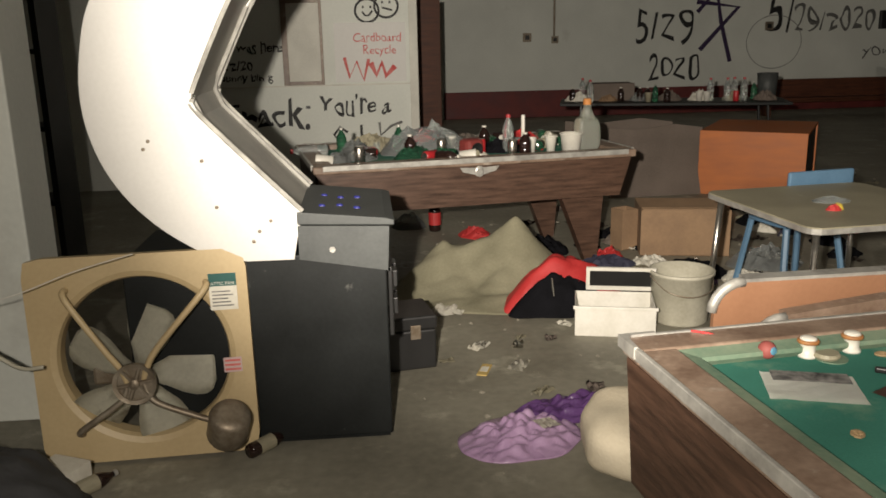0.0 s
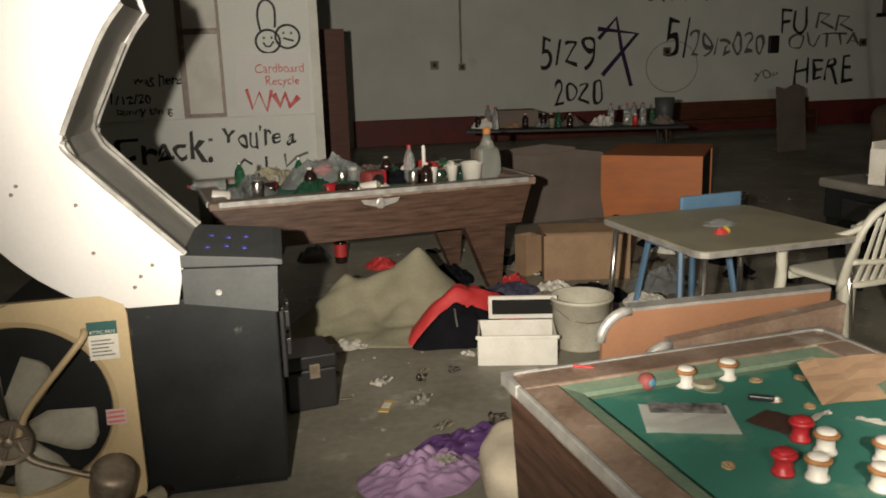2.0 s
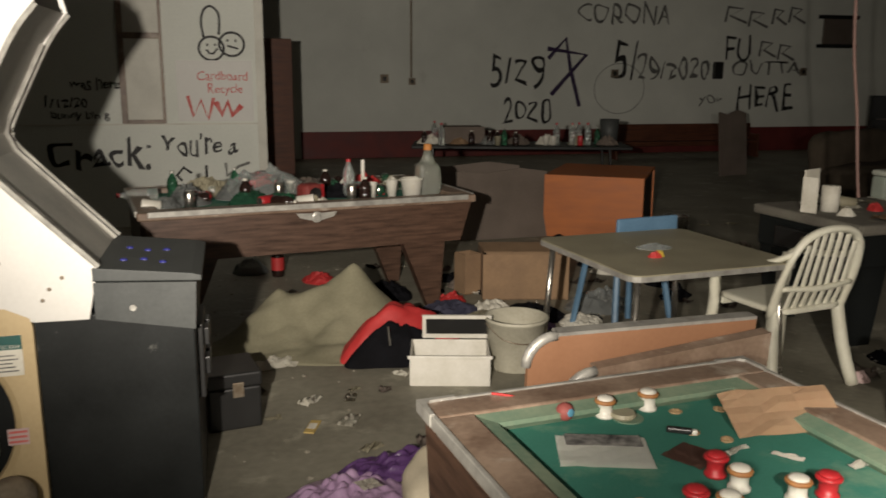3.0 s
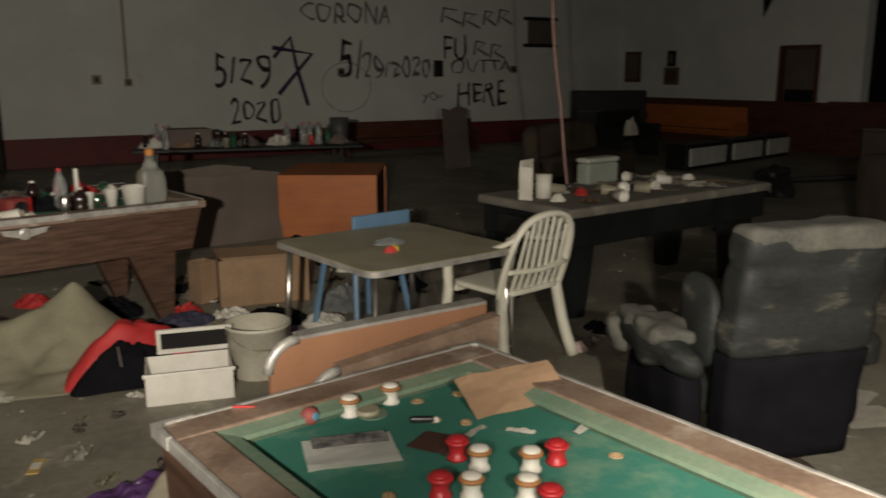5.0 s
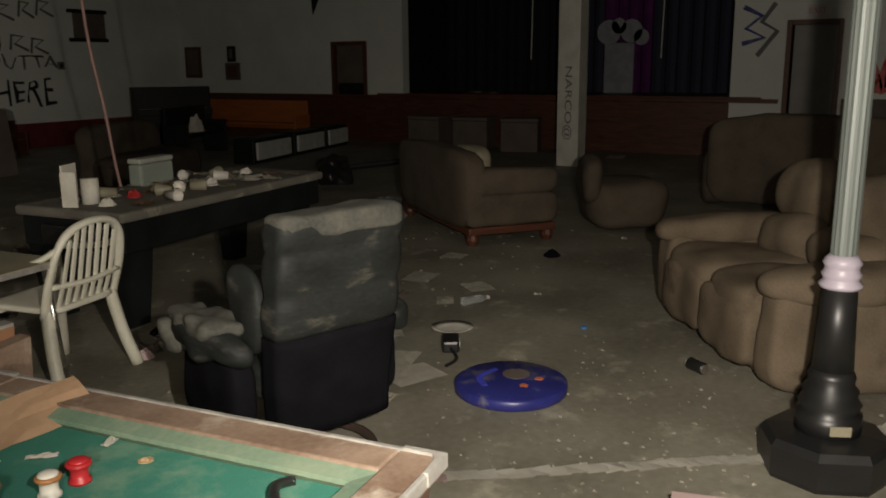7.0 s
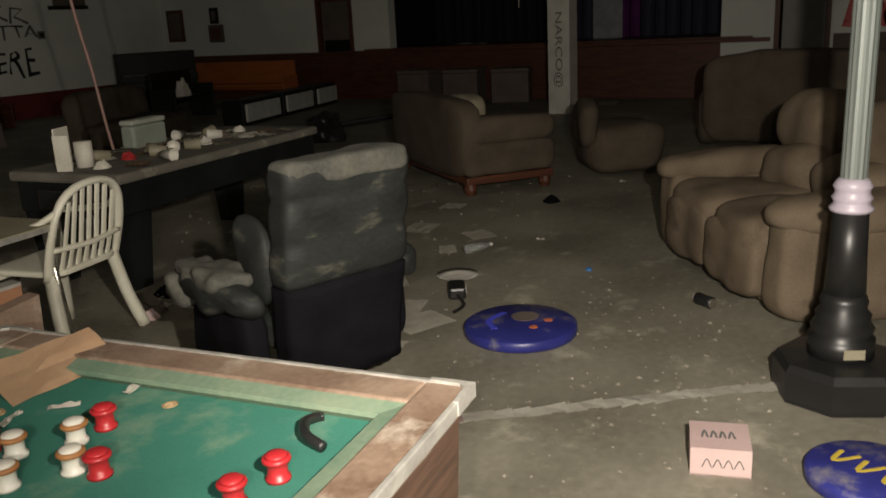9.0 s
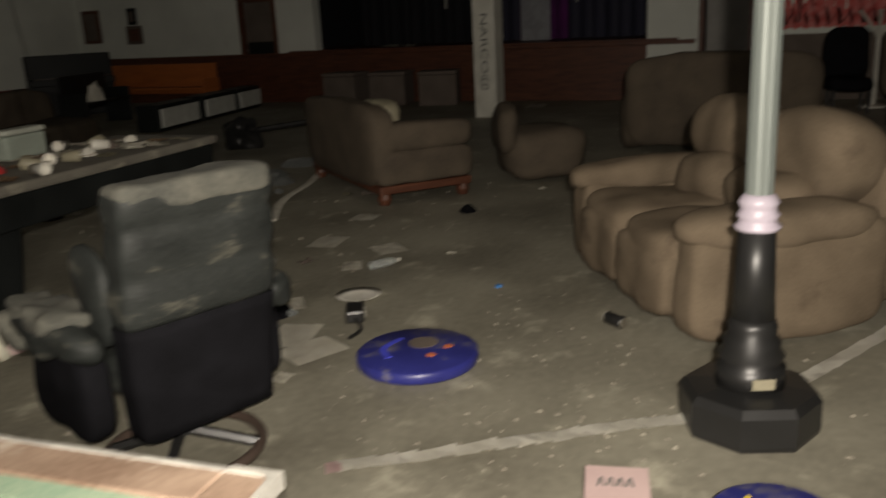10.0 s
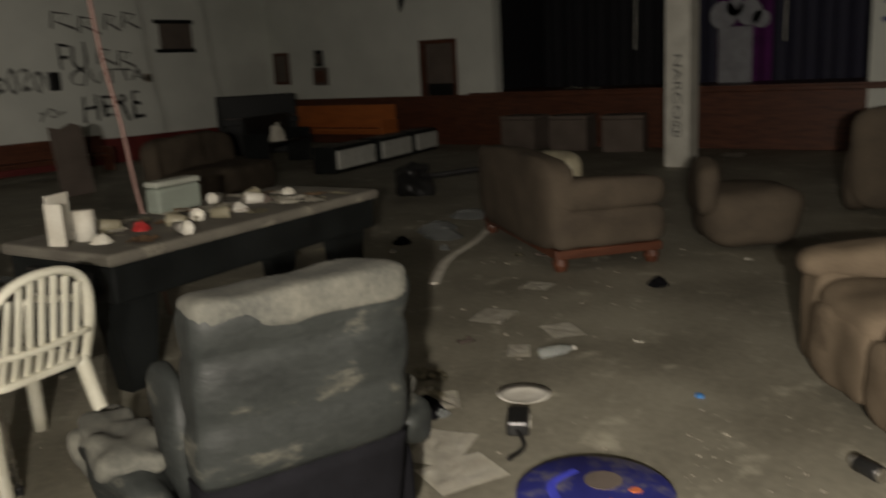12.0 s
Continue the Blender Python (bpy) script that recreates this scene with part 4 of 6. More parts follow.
def carton(w, d, h, m, material=CARD, text="brown cardboard box", name="cardboard_box", flaps=True, category="box"):
    t = thing(name, text, category, m)
    for x0, x1, y0, y1 in ((-w / 2, w / 2, -d / 2, -d / 2 + 0.006), (-w / 2, w / 2, d / 2 - 0.006, d / 2), (-w / 2, -w / 2 + 0.006, -d / 2 + 0.006, d / 2 - 0.006), (w / 2 - 0.006, w / 2, -d / 2 + 0.006, d / 2 - 0.006)):
        part("side", box(x0, x1, y0, y1, 0, h), material, t)
    part("bottom", box(-w / 2, w / 2, -d / 2, d / 2, 0, 0.006), material, t)
    if flaps:
        part("flap", box(-w / 2, w / 2, 0, d * 0.45, 0, 0.005), material, t, at=pose(0, -d / 2, h, -35))
        part("flap", box(-w / 2, w / 2, -d * 0.48, 0, 0, 0.005), material, t, at=pose(0, d / 2, h, 8))
    return t


# on the bumper pool table
np_ = sheet(0.21, 0.16, pose(1.392, 1.722, 0.757, 0, 0, -17), mat("newsprint", (0.85, 0.84, 0.78), (0.76, 0.75, 0.68), 8, 0.9), 0.006, 3, "newspaper_page", "torn newspaper page with a grey photograph")
part("photograph", box(-0.085, 0.09, 0.01, 0.07, 0.0125, 0.0132), INK, np_, "grey printed photograph")
sheet(0.28, 0.15, pose(1.89, 1.77, 0.787, 22, -3, -9), mat("tan_cardboard", (0.56, 0.38, 0.24), (0.5, 0.33, 0.2), 8, 0.85), 0.02, 5, "cardboard_piece", "torn flat piece of brown cardboard", "cardboard")
sheet(0.1, 0.1, pose(1.577, 1.657, 0.757, 0, 0, 30), mat("brown_paper", (0.14, 0.07, 0.05)), 0.005, 6, "brown_card", "small dark brown card", "card")
ball = thing("red_ball", "red and blue ball on a red string", "ball", pose(1.375, 1.915, 0.757))
part("ball", soft(0.046, 0.046, 0.046, (0, 0, 0.023), 2, cuts=8), mat("pinkish_red_rubber", (0.28, 0.07, 0.06)), ball, "", True)
part("blue_spot", lathe([(0.011, 0), (0.008, 0.003), (0.002, 0.004)], 14), mat("light_blue_paint", (0.08, 0.24, 0.35)), ball, at=pose(0.008, -0.019, 0.026, 85, 0, 20))
part("string", tube(spline([(-0.005, 0.02, 0.03), (-0.05, 0.05, 0.006), (-0.1, 0.085, 0.036), (-0.16, 0.1, 0.047)], 6), 0.0035, 6), RED, ball, "", True)
solid("wooden_puck", lathe([(0.03, 0), (0.034, 0.006), (0.03, 0.014)], 20), BEIGE, "pale oval disc beside the bumpers", "disc", m=pose(1.526, 1.901, 0.757))
lt = thing("lighter", "dropped lighter with a pale tip", "lighter", pose(1.615, 1.780, 0.757, 0, 0, -30))
part("body", box(-0.03, 0.03, -0.008, 0.008, 0, 0.014, 0.004), BLACKP, lt)
part("tip", box(0.03, 0.042, -0.007, 0.007, 0, 0.013, 0.003), WHITEP, lt)
chip = solid("potato_chip", heap(0.035, 0.028, 0.005, 8, 0.008, 3, 2), mat("tan_crisp", (0.36, 0.25, 0.13)), "broken yellow crisp on the green felt", "crumb", group="crisps on the felt", m=pose(1.672, 1.899, 0.756))
for k, (x, y) in enumerate(((1.647, 1.772), (1.705, 1.718), (1.790, 1.885), (1.889, 1.382), (1.300, 1.946), (1.367, 1.495), (1.978, 1.272))):
    copy_thing(chip, pose(x, y, 0.756, 0, 0, 50 * k))
for k, (x, y, a) in enumerate(((1.689, 1.656, 20), (1.786, 1.601, -50), (1.921, 1.527, 10))):
    sheet(0.07, 0.02, pose(x, y, 0.757, 0, 0, a), WHITEP, 0.015, k + 20, "paper_scrap", "twisted white paper scrap", "paper", "scraps on the felt")
cres = thing("black_strap", "short curved black strap on the felt", "strap", pose(1.9, 0.975, 0.757, 0, 0, 40))
part("band", tube(spline([(-0.06, 0, 0.01), (-0.02, 0.03, 0.02), (0.04, 0.03, 0.02), (0.08, 0.0, 0.008)], 5), 0.011, 8), BLACKP, cres, "", True)
part("buckle", box(0.07, 0.09, -0.01, 0.012, 0, 0.014, 0.003), BLACKP, cres)


# folded table tops leaning behind the pool table
def leaf(m, w, h, lift, face, text):
    t = thing("table_leaf", text, "table leaf", m)
    r = 0.1
    out = [(0, 0)] + [(r - r * math.cos(radians(a)), h - r + r * math.sin(radians(a))) for a in range(0, 91, 15)] + [(w, h + lift), (w, 0)]
    part("board", slab(out, 0.02), face, t)
    part("metal_edge", tube([(x - (0.004 if x < r else 0), 0.01, z) for x, z in out[1:-2]], 0.018, 8), TRIM, t, "rounded aluminium corner", True)
    part("top_edge", slab([(r, h), (r, h + 0.012), (w, h + lift + 0.012), (w, h + lift)], 0.05), RAILTOP if face is not FORMICA else TRIM, t, "dusty worn edge")
    return t


leaf(pose(1.51, 2.6, 0, 4, 0, 2), 0.86, 0.76, 0.0, FORMICA, "orange formica table leaf with metal edge, leaning upright")
leaf(pose(1.6, 2.475, 0, 4, 0, 4), 0.76, 0.67, 0.06, RAILTOP, "dusty brown table leaf leaning against the pool table")

# on the floor near the cabinet
pw = solid("pillow", soft(0.5, 0.5, 0.22, (0, 0, 0.11), 3.4, 0.025, 6, 12), CREAM, "stained cream pillow lying on the concrete", "pillow", smooth=True, m=pose(1.399, 2.779, 0, 0, 0, -12))
solid("lilac_cloth", heap(0.52, 0.4, 0.035, 44, 0.05, 4.2, 11), LILAC, "crumpled lilac satin cloth on the floor", "cloth", smooth=True, m=pose(0.965, 3.039, 0, 0, 0, 20))
solid("purple_cloth", heap(0.6, 0.24, 0.04, 40, 0.06, 4, 13), PURPLE, "crumpled dark purple satin cloth", "cloth", smooth=True, m=pose(1.202, 3.244, 0, 0, 0, 15))
sheet(0.09, 0.07, pose(1.042, 2.961, 0.09, 5, 8, 30), PAPER, 0.01, 9, "cloth_tag", "white label on the cloth", "label")
bag = thing("sleeping_bag", "khaki sleeping bag with red and black trim, heaped up", "sleeping bag", pose(1.141, 5.045, 0, 0, 0, -4))
part("body", heap(1.4, 1.0, 0.1, 60, 0.06, 3.2, 21, 2.0, ((0.22, 0.05, 0.38, 0.3), (-0.42, 0.0, 0.24, 0.28))), KHAKI, bag, "khaki canvas shell", True)
part("red_border", heap(0.82, 0.46, 0.27, 30, 0.05, 3, 25, 2.0), RED, bag, "red nylon border", True, pose(0.4, -0.31, 0.0, 0, 0, 10))
part("end_panel", heap(0.66, 0.4, 0.2, 26, 0.04, 4, 25, 2.0), DARKF, bag, "black end panel", True, pose(0.36, -0.4, 0.0, 0, 0, 10))
part("zip_pull", tube([(0.3, -0.53, 0.22), (0.305, -0.585, 0.13)], 0.006, 6), CHROME, bag)
sheet(0.2, 0.14, pose(0.754, 4.617, 0.0, 0, 0, 20), PAPER, 0.06, 31)
sheet(0.16, 0.12, pose(0.846, 4.654, 0.01, 0, 10, -30), PAPER, 0.05, 32)

wc = thing("white_container", "white plastic crate with an open lid", "container", pose(1.692, 4.241, 0, 0, 0, -14))
for x0, x1, y0, y1 in ((-0.21, 0.21, -0.15, -0.142), (-0.21, 0.21, 0.142, 0.15), (-0.21, -0.202, -0.142, 0.142), (0.202, 0.21, -0.142, 0.142)):
    part("side", box(x0, x1, y0, y1, 0, 0.16, 0.002), WHITEP, wc)
part("bottom", box(-0.2, 0.2, -0.14, 0.14, 0, 0.008), WHITEP, wc)
part("rim", box(-0.22, 0.22, -0.162, -0.148, 0.15, 0.168, 0.003), WHITEP, wc)
lid = part("lid_frame", box(-0.17, 0.21, 0.0, 0.012, 0.0, 0.025), WHITEP, wc, at=pose(0.02, 0.17, 0.16, 12))
part("lid_frame", box(-0.17, 0.21, 0.0, 0.012, 0.12, 0.14), WHITEP, wc, at=pose(0.02, 0.17, 0.16, 12))
for x in (-0.17, 0.19):
    part("lid_frame", box(x, x + 0.02, 0, 0.012, 0.025, 0.12), WHITEP, wc, at=pose(0.02, 0.17, 0.16, 12))
part("dark_panel", box(-0.15, 0.19, 0.004, 0.008, 0.025, 0.12), BLACKP, wc, "dark glazed panel", at=pose(0.02, 0.17, 0.16, 12))
bk = thing("bucket", "dirty white plastic bucket with a cup inside", "bucket", pose(2.093, 4.322, 0))
part("body", lathe([(0.145, 0), (0.15, 0.01), (0.17, 0.27), (0.178, 0.272), (0.178, 0.29), (0.168, 0.29), (0.145, 0.04), (0.14, 0.02)], 32), BUCKET, bk, "", True)
part("handle", tube(spline([(-0.178, 0, 0.26), (-0.12, -0.13, 0.2), (0, -0.18, 0.18), (0.12, -0.13, 0.2), (0.178, 0, 0.26)], 5), 0.004, 6), STEEL, bk)
cup(pose(2.110, 4.338, 0.12 - 0.08), BUCKET, "dirty plastic cup inside the bucket")
carton(0.62, 0.45, 0.33, pose(2.665, 5.844, 0, 0, 0, -12), CARD, "crushed brown cardboard box on the floor")
carton(0.14, 0.14, 0.3, pose(2.271, 5.937, 0, 0, 0, 20), CARD, "small upright cardboard box", flaps=False)
for k, (x, y, w, d, h, m_) in enumerate(((1.985, 5.402, 0.5, 0.3, 0.12, NAVY), (2.288, 5.418, 0.35, 0.3, 0.09, PAPER), (2.167, 5.171, 0.5, 0.28, 0.07, BEIGE), (2.558, 5.259, 0.5, 0.35, 0.09, DARKF), (2.394, 5.020, 0.4, 0.25, 0.06, PURPLE), (2.063, 5.652, 0.25, 0.2, 0.1, RED), (2.779, 5.019, 0.35, 0.3, 0.07, PAPER), (1.651, 5.995, 0.5, 0.4, 0.12, DARKF), (1.234, 6.483, 0.3, 0.2, 0.1, RED), (3.061, 5.328, 0.5, 0.4, 0.16, GLASSC))):
    lump("discarded_clothes" if k < 9 else "plastic_sheet", ("dark blue", "off-white", "beige", "black", "purple", "red patterned", "white", "black", "red", "clear")[k] + (" garment in a heap on the floor" if k < 9 else " plastic sheet crumpled on the floor"), "clothes" if k < 9 else "plastic", m_, w, d, h, pose(x, y, 0, 0, 0, 40 * k), 40 + k, "clothes on the floor" if k < 9 else "")
bottle(0.27, 0.05, COLA, REDP, name="soda_bottle", text="large dark soda bottle with a red label", m=pose(0.928, 6.748, 0), band=RED)
lump("clear_tub", "clear plastic tub under the pool table", "tub", GLASSC, 0.3, 0.25, 0.15, pose(0.720, 6.918, 0), 60)
for x, y, a, tt in ((-0.109, 3.000, 42, "brown beer bottle lying on the floor"), (-0.708, 2.754, 40, "brown bottle lying beside the wall")):
    bottle(0.2, 0.03, COLA, TRIM, name="beer_bottle", text=tt, m=pose(x, y, 0.03, 90, 0, 180 - a), band=BEIGE)
bx = carton(0.16, 0.12, 0.09, pose(-0.758, 2.867, 0, 0, 0, -25), PAPER, "small white printed box on the floor", "small_box", False)
part("printed_ring", tube([(0.035 * math.cos(a), -0.061, 0.045 + 0.035 * math.sin(a)) for a in [2 * math.pi * k / 16 for k in range(17)]], 0.006, 6), INK, bx)
part("top_flap", box(-0.08, 0.08, -0.06, 0.06, 0.09, 0.094), PAPER, bx)
solid("black_sack", heap(0.85, 0.6, 0.24, 24, 0.1, 3, 71), mat("dark_grey_sack", (0.035, 0.036, 0.038), None, 6, 0.7, 0.3), "dark grey sack slumped by the wall", "sack", smooth=True, m=pose(-1.013, 2.652, 0))
ys = thing("yellow_wrapper", "flattened yellow wrapper on the floor", "wrapper", pose(0.909, 3.738, 0, 0, 0, 70))
part("wrapper", box(-0.07, 0.07, -0.025, 0.025, 0.001, 0.008, 0.003), mat("yellow_card", (0.5, 0.36, 0.12)), ys)
part("label_bar", box(-0.03, 0.03, -0.018, 0.018, 0.0085, 0.0095), PAPER, ys)

# the lit-up litter around the lamp post
pb = carton(0.2, 0.2, 0.1, pose(3.458, 0.487, 0, 0, 0, -76), PINK, "pale pink drinks carton lying on the floor", "pink_carton", False)
part("top", box(-0.1, 0.1, -0.1, 0.1, 0.1, 0.104), PINK, pb)
for k in range(4):
    part("script_mark", tube(spline([(-0.06 + 0.03 * k, -0.02, 0.105), (-0.05 + 0.03 * k, 0.03, 0.105), (-0.04 + 0.03 * k, -0.02, 0.105)], 4), 0.004, 6, flat=0.3), SPRAYG, pb)
    part("script_mark", tube(spline([(-0.06 + 0.035 * k, -0.1015, 0.035), (-0.045 + 0.035 * k, -0.1015, 0.065), (-0.03 + 0.035 * k, -0.1015, 0.035)], 4), 0.004, 6, flat=0.4), SPRAYG, pb)
cn = thing("drinks_can", "crushed dark drinks can lying on its side", "can", pose(5.07, 0.875, 0.033, 90, 0, -35))
part("body", lathe([(0.025, -0.06), (0.033, -0.052), (0.031, 0.0), (0.033, 0.05), (0.027, 0.06)], 18), BLACKP, cn, "", True)
part("lid", lathe([(0.0275, 0.059), (0.025, 0.063)], 18), CHROME, cn)
part("base", lathe([(0.0275, -0.066), (0.024, -0.059)], 18), CHROME, cn)


def tape(points, width, text):
    t = thing("paper_tape", text, "tape", pose(0, 0, 0))
    n = len(points) - 1
    for k in range(n):
        a, b = Vector(points[k]), Vector(points[k + 1])
        d = (b - a).normalized()
        s = Vector((-d.y, d.x)) * width / 2
        bm = bmesh.new()
        w0, w1 = 0.004 + 0.012 * rng.random(), 0.004 + 0.012 * rng.random()
        a2, b2 = a - d * 0.008, b + d * 0.008
        q = [bm.verts.new((*(a2 + s), w0)), bm.verts.new((*(a2 - s), w1)), bm.verts.new((*(b2 - s), w0 + 0.004)), bm.verts.new((*(b2 + s), w1 + 0.006))]
        bm.faces.new(q)
        bmesh.ops.solidify(bm, geom=bm.faces[:], thickness=0.0012)
        part("segment", bm, WHITEP if k else PINK, t)
    return t


tp = spline([(3.365, 1.507), (3.590, 1.181), (3.848, 0.821), (4.021, 0.593), (4.135, 0.395)], 6)
tape([(p.x, p.y) for p in [Vector((v.x, v.y)) for v in [Vector((*q[:2], 0)) for q in tp]]], 0.075, "crumpled white paper streamer across the floor")
tp2 = spline([(4.466, 0.095), (4.862, -0.115), (5.316, -0.343), (5.764, -0.560), (6.420, -0.876)], 6)
tape([(q[0], q[1]) for q in tp2], 0.07, "white paper streamer running from the lamp post")

for k, (x, y, w, d, a) in enumerate(((6.134, 3.236, 0.3, 0.22, 10), (6.077, 2.710, 0.24, 0.2, 50), (4.866, 2.694, 0.22, 0.15, 40), (4.45, 2.39, 0.32, 0.22, 15), (4.31, 2.19, 0.3, 0.24, -25), (5.644, 2.745, 0.2, 0.12, 30), (6.895, 3.363, 0.2, 0.2, 5), (5.679, 4.617, 0.3, 0.2, 12), (3.982, 2.135, 0.1, 0.08, 5))):
    sheet(w, d, pose(x, y, 0, 0, 0, a), PAPER, 0.014, 80 + k, group="papers on the floor")
pl = solid("paper_plate", lathe([(0.05, 0), (0.09, 0.004), (0.13, 0.02), (0.132, 0.022), (0.09, 0.008), (0.05, 0.004)], 28), WHITEP, "white paper plate on the floor", "plate", smooth=True, m=pose(5.097, 2.382, 0.0))
sh = thing("broken_gadget", "broken black plastic gadget on the floor", "gadget", pose(4.780, 2.218, 0, 0, 0, 30))
part("body", box(-0.09, 0.09, -0.05, 0.05, 0, 0.07, 0.015), BLACKP, sh)
part("screen", box(-0.03, 0.03, -0.054, -0.05, 0.015, 0.055, 0.001), PAPER, sh)
part("lead", tube(spline([(-0.09, 0, 0.03), (-0.2, -0.03, 0.01), (-0.32, 0.03, 0.012)], 5), 0.01, 6), BLACKP, sh)
bottle(0.22, 0.03, GLASSC, WHITEP, text="clear plastic bottle lying on the floor", m=pose(5.588, 2.580, 0.03, 90, 0, 60))
solid("blue_counter", lathe([(0.02, 0), (0.02, 0.012), (0.016, 0.015)], 14), mat("cyan_plastic", (0.05, 0.2, 0.5)), "small round blue plastic counter on the floor", "counter", m=pose(5.500, 1.669, 0))

# crumbs and flakes scattered over the concrete: too many to count
crumbs = bmesh.new()
for k in range(1500):
    if k < 480:
        x, y, s = rng.gauss(4.1, 0.75), rng.gauss(0.95, 0.6), rng.choice((0.003, 0.004, 0.004, 0.006, 0.008, 0.014))
    else:
        x, y, s = rng.uniform(0.4, 8.5), rng.uniform(2.4, 9.0), rng.choice((0.004, 0.006, 0.008, 0.012, 0.02))
    a = rng.uniform(0, 6.28)
    pts = [crumbs.verts.new((x + s * rng.uniform(0.5, 1.3) * math.cos(a + q * 1.25), y + s * rng.uniform(0.5, 1.3) * math.sin(a + q * 1.25), 0.001)) for q in range(5)]
    top = crumbs.verts.new((x, y, 0.002 + s * rng.uniform(0.15, 0.6)))
    for q in range(5):
        crumbs.faces.new((pts[q], pts[(q + 1) % 5], top))
solid("floor_crumbs", crumbs, DUSTW, "pale plaster crumbs and flakes strewn over the floor", "debris", "stuff")

# rubbish under and behind the tables
for k in range(34):
    x, y = rng.uniform(2.2, 6.6), rng.uniform(5.9, 8.6)
    if 4.2 < x < 6.6 and y < 5.6:
        continue
    mm = rng.choice((GLASSC, PAPER, DARKF, NAVY, BEIGE, PURPLE, GREYCARD))
    lump("rubbish", {GLASSC: "clear plastic wrapping crumpled on the floor", PAPER: "crumpled white paper on the floor", DARKF: "black rag on the floor", NAVY: "dark blue rag on the floor", BEIGE: "dirty beige packaging on the floor", PURPLE: "purple tinsel clump on the floor", GREYCARD: "flattened brown packaging on the floor"}[mm], "rubbish", mm, rng.uniform(0.1, 0.3), rng.uniform(0.1, 0.25), rng.uniform(0.03, 0.1), pose(x, y, 0, 0, 0, rng.uniform(0, 360)), 100 + k, "rubbish on the floor")
for k, (x, y, w, mm) in enumerate(((4.280, 3.797, 0.2, PAPER), (4.152, 3.533, 0.25, BEIGE), (3.971, 3.402, 0.22, GREYCARD), (4.389, 3.574, 0.14, WHITEP), (3.814, 3.668, 0.1, PINK), (4.539, 3.395, 0.2, BEIGE), (3.889, 3.133, 0.3, PURPLE), (5.161, 4.011, 0.3, GREYCARD), (4.995, 3.660, 0.12, PAPER))):
    lump("rubbish", "crumpled " + {PAPER: "white paper", BEIGE: "beige packaging", GREYCARD: "brown packaging", WHITEP: "white foam cup", PINK: "pink wrapper", PURPLE: "purplish rag"}[mm] + " beside the recliner", "rubbish", mm, w, w * 0.8, 0.07, pose(x, y, 0, 0, 0, 37 * k), 150 + k, "rubbish by the recliner")

# small litter trodden into the floor between the tables: one proto of a kind, then copies
scraps = [sheet(0.09, 0.06, pose(4.5, 4.1, 0, 0, 0, 10), PAPER, 0.03, 601, "paper_scrap", "torn white paper scrap on the floor", group="scraps on the floor"),
          sheet(0.12, 0.07, pose(4.2, 3.2, 0, 0, 0, 70), BEIGE, 0.04, 602, "packaging_scrap", "torn beige packaging scrap on the floor", "packaging", "scraps on the floor"),
          sheet(0.14, 0.1, pose(3.2, 6.0, 0, 0, 0, 30), GREYCARD, 0.05, 603, "card_scrap", "torn brown card scrap on the floor", "card", "scraps on the floor"),
          lump("plastic_scrap", "crumpled clear plastic scrap on the floor", "plastic", GLASSC, 0.13, 0.09, 0.05, pose(3.6, 6.6, 0), 604, "scraps on the floor"),
          lump("foil_scrap", "crumpled shiny foil scrap on the floor", "foil", CHROME, 0.06, 0.05, 0.03, pose(2.9, 6.9, 0), 605, "scraps on the floor"),
          lump("dark_scrap", "crumpled dark cloth scrap on the floor", "cloth", DARKF, 0.22, 0.14, 0.06, pose(2.4, 6.5, 0), 606, "scraps on the floor")]
for x0, x1, y0, y1, count in ((3.9, 5.2, 2.6, 4.0, 46), (1.6, 4.2, 5.0, 7.4, 62), (3.6, 7.0, 5.4, 8.4, 40), (5.6, 9.0, 2.2, 6.0, 16), (0.6, 1.5, 3.4, 4.7, 12)):
    for k in range(count):
        kind = rng.choice(scraps[:2] + scraps) if x0 > 3 else rng.choice(scraps if x0 > 1 else scraps[:3])
        copy_thing(kind, pose(rng.uniform(x0, x1), rng.uniform(y0, y1), 0, 0, 0, rng.uniform(0, 360)) @ Matrix.Scale(rng.uniform(0.6, 1.4), 4))

# ---- heap on the far pool table ----
PT = pose(1.03, 5.89, 0.765, 0, 0, 9.3)


def on(base, x, y, a=0.0, z=0.0, tilt=0.0):
    return base @ pose(x, y, z, tilt, 0, a)


protos = [bottle(0.26, 0.04, GLASSC, REDP, text="clear plastic bottle among the rubbish", m=on(PT, 0.32, -0.17), group="rubbish on the pool table"),
          bottle(0.2, 0.035, GLASSG, TRIM, text="green glass bottle among the rubbish", m=on(PT, -0.40, 0.09), group="rubbish on the pool table"),
          cup(on(PT, 0.60, -0.26), WHITEP, "white foam cup among the rubbish", "rubbish on the pool table"),
          can(on(PT, 0.08, -0.30), REDP, "red drinks can among the rubbish", "rubbish on the pool table"),
          can(on(PT, -0.16, -0.17), CHROME, "bare metal can among the rubbish", "rubbish on the pool table"),
          cup(on(PT, 0.44, 0.17), BEIGE, "beige plastic tub among the rubbish", "rubbish on the pool table"),
          bottle(0.16, 0.04, COLA, WHITEP, text="short dark jar among the rubbish", m=on(PT, 0.24, 0.13), group="rubbish on the pool table")]
for k in range(34):
    x, y = rng.uniform(-0.93, 0.93), rng.uniform(-0.43, 0.43)
    lying = rng.random() < 0.78
    copy_thing(rng.choice(protos), on(PT, x, y, rng.uniform(0, 360), 0.035 if lying else 0, 90 if lying else 0))
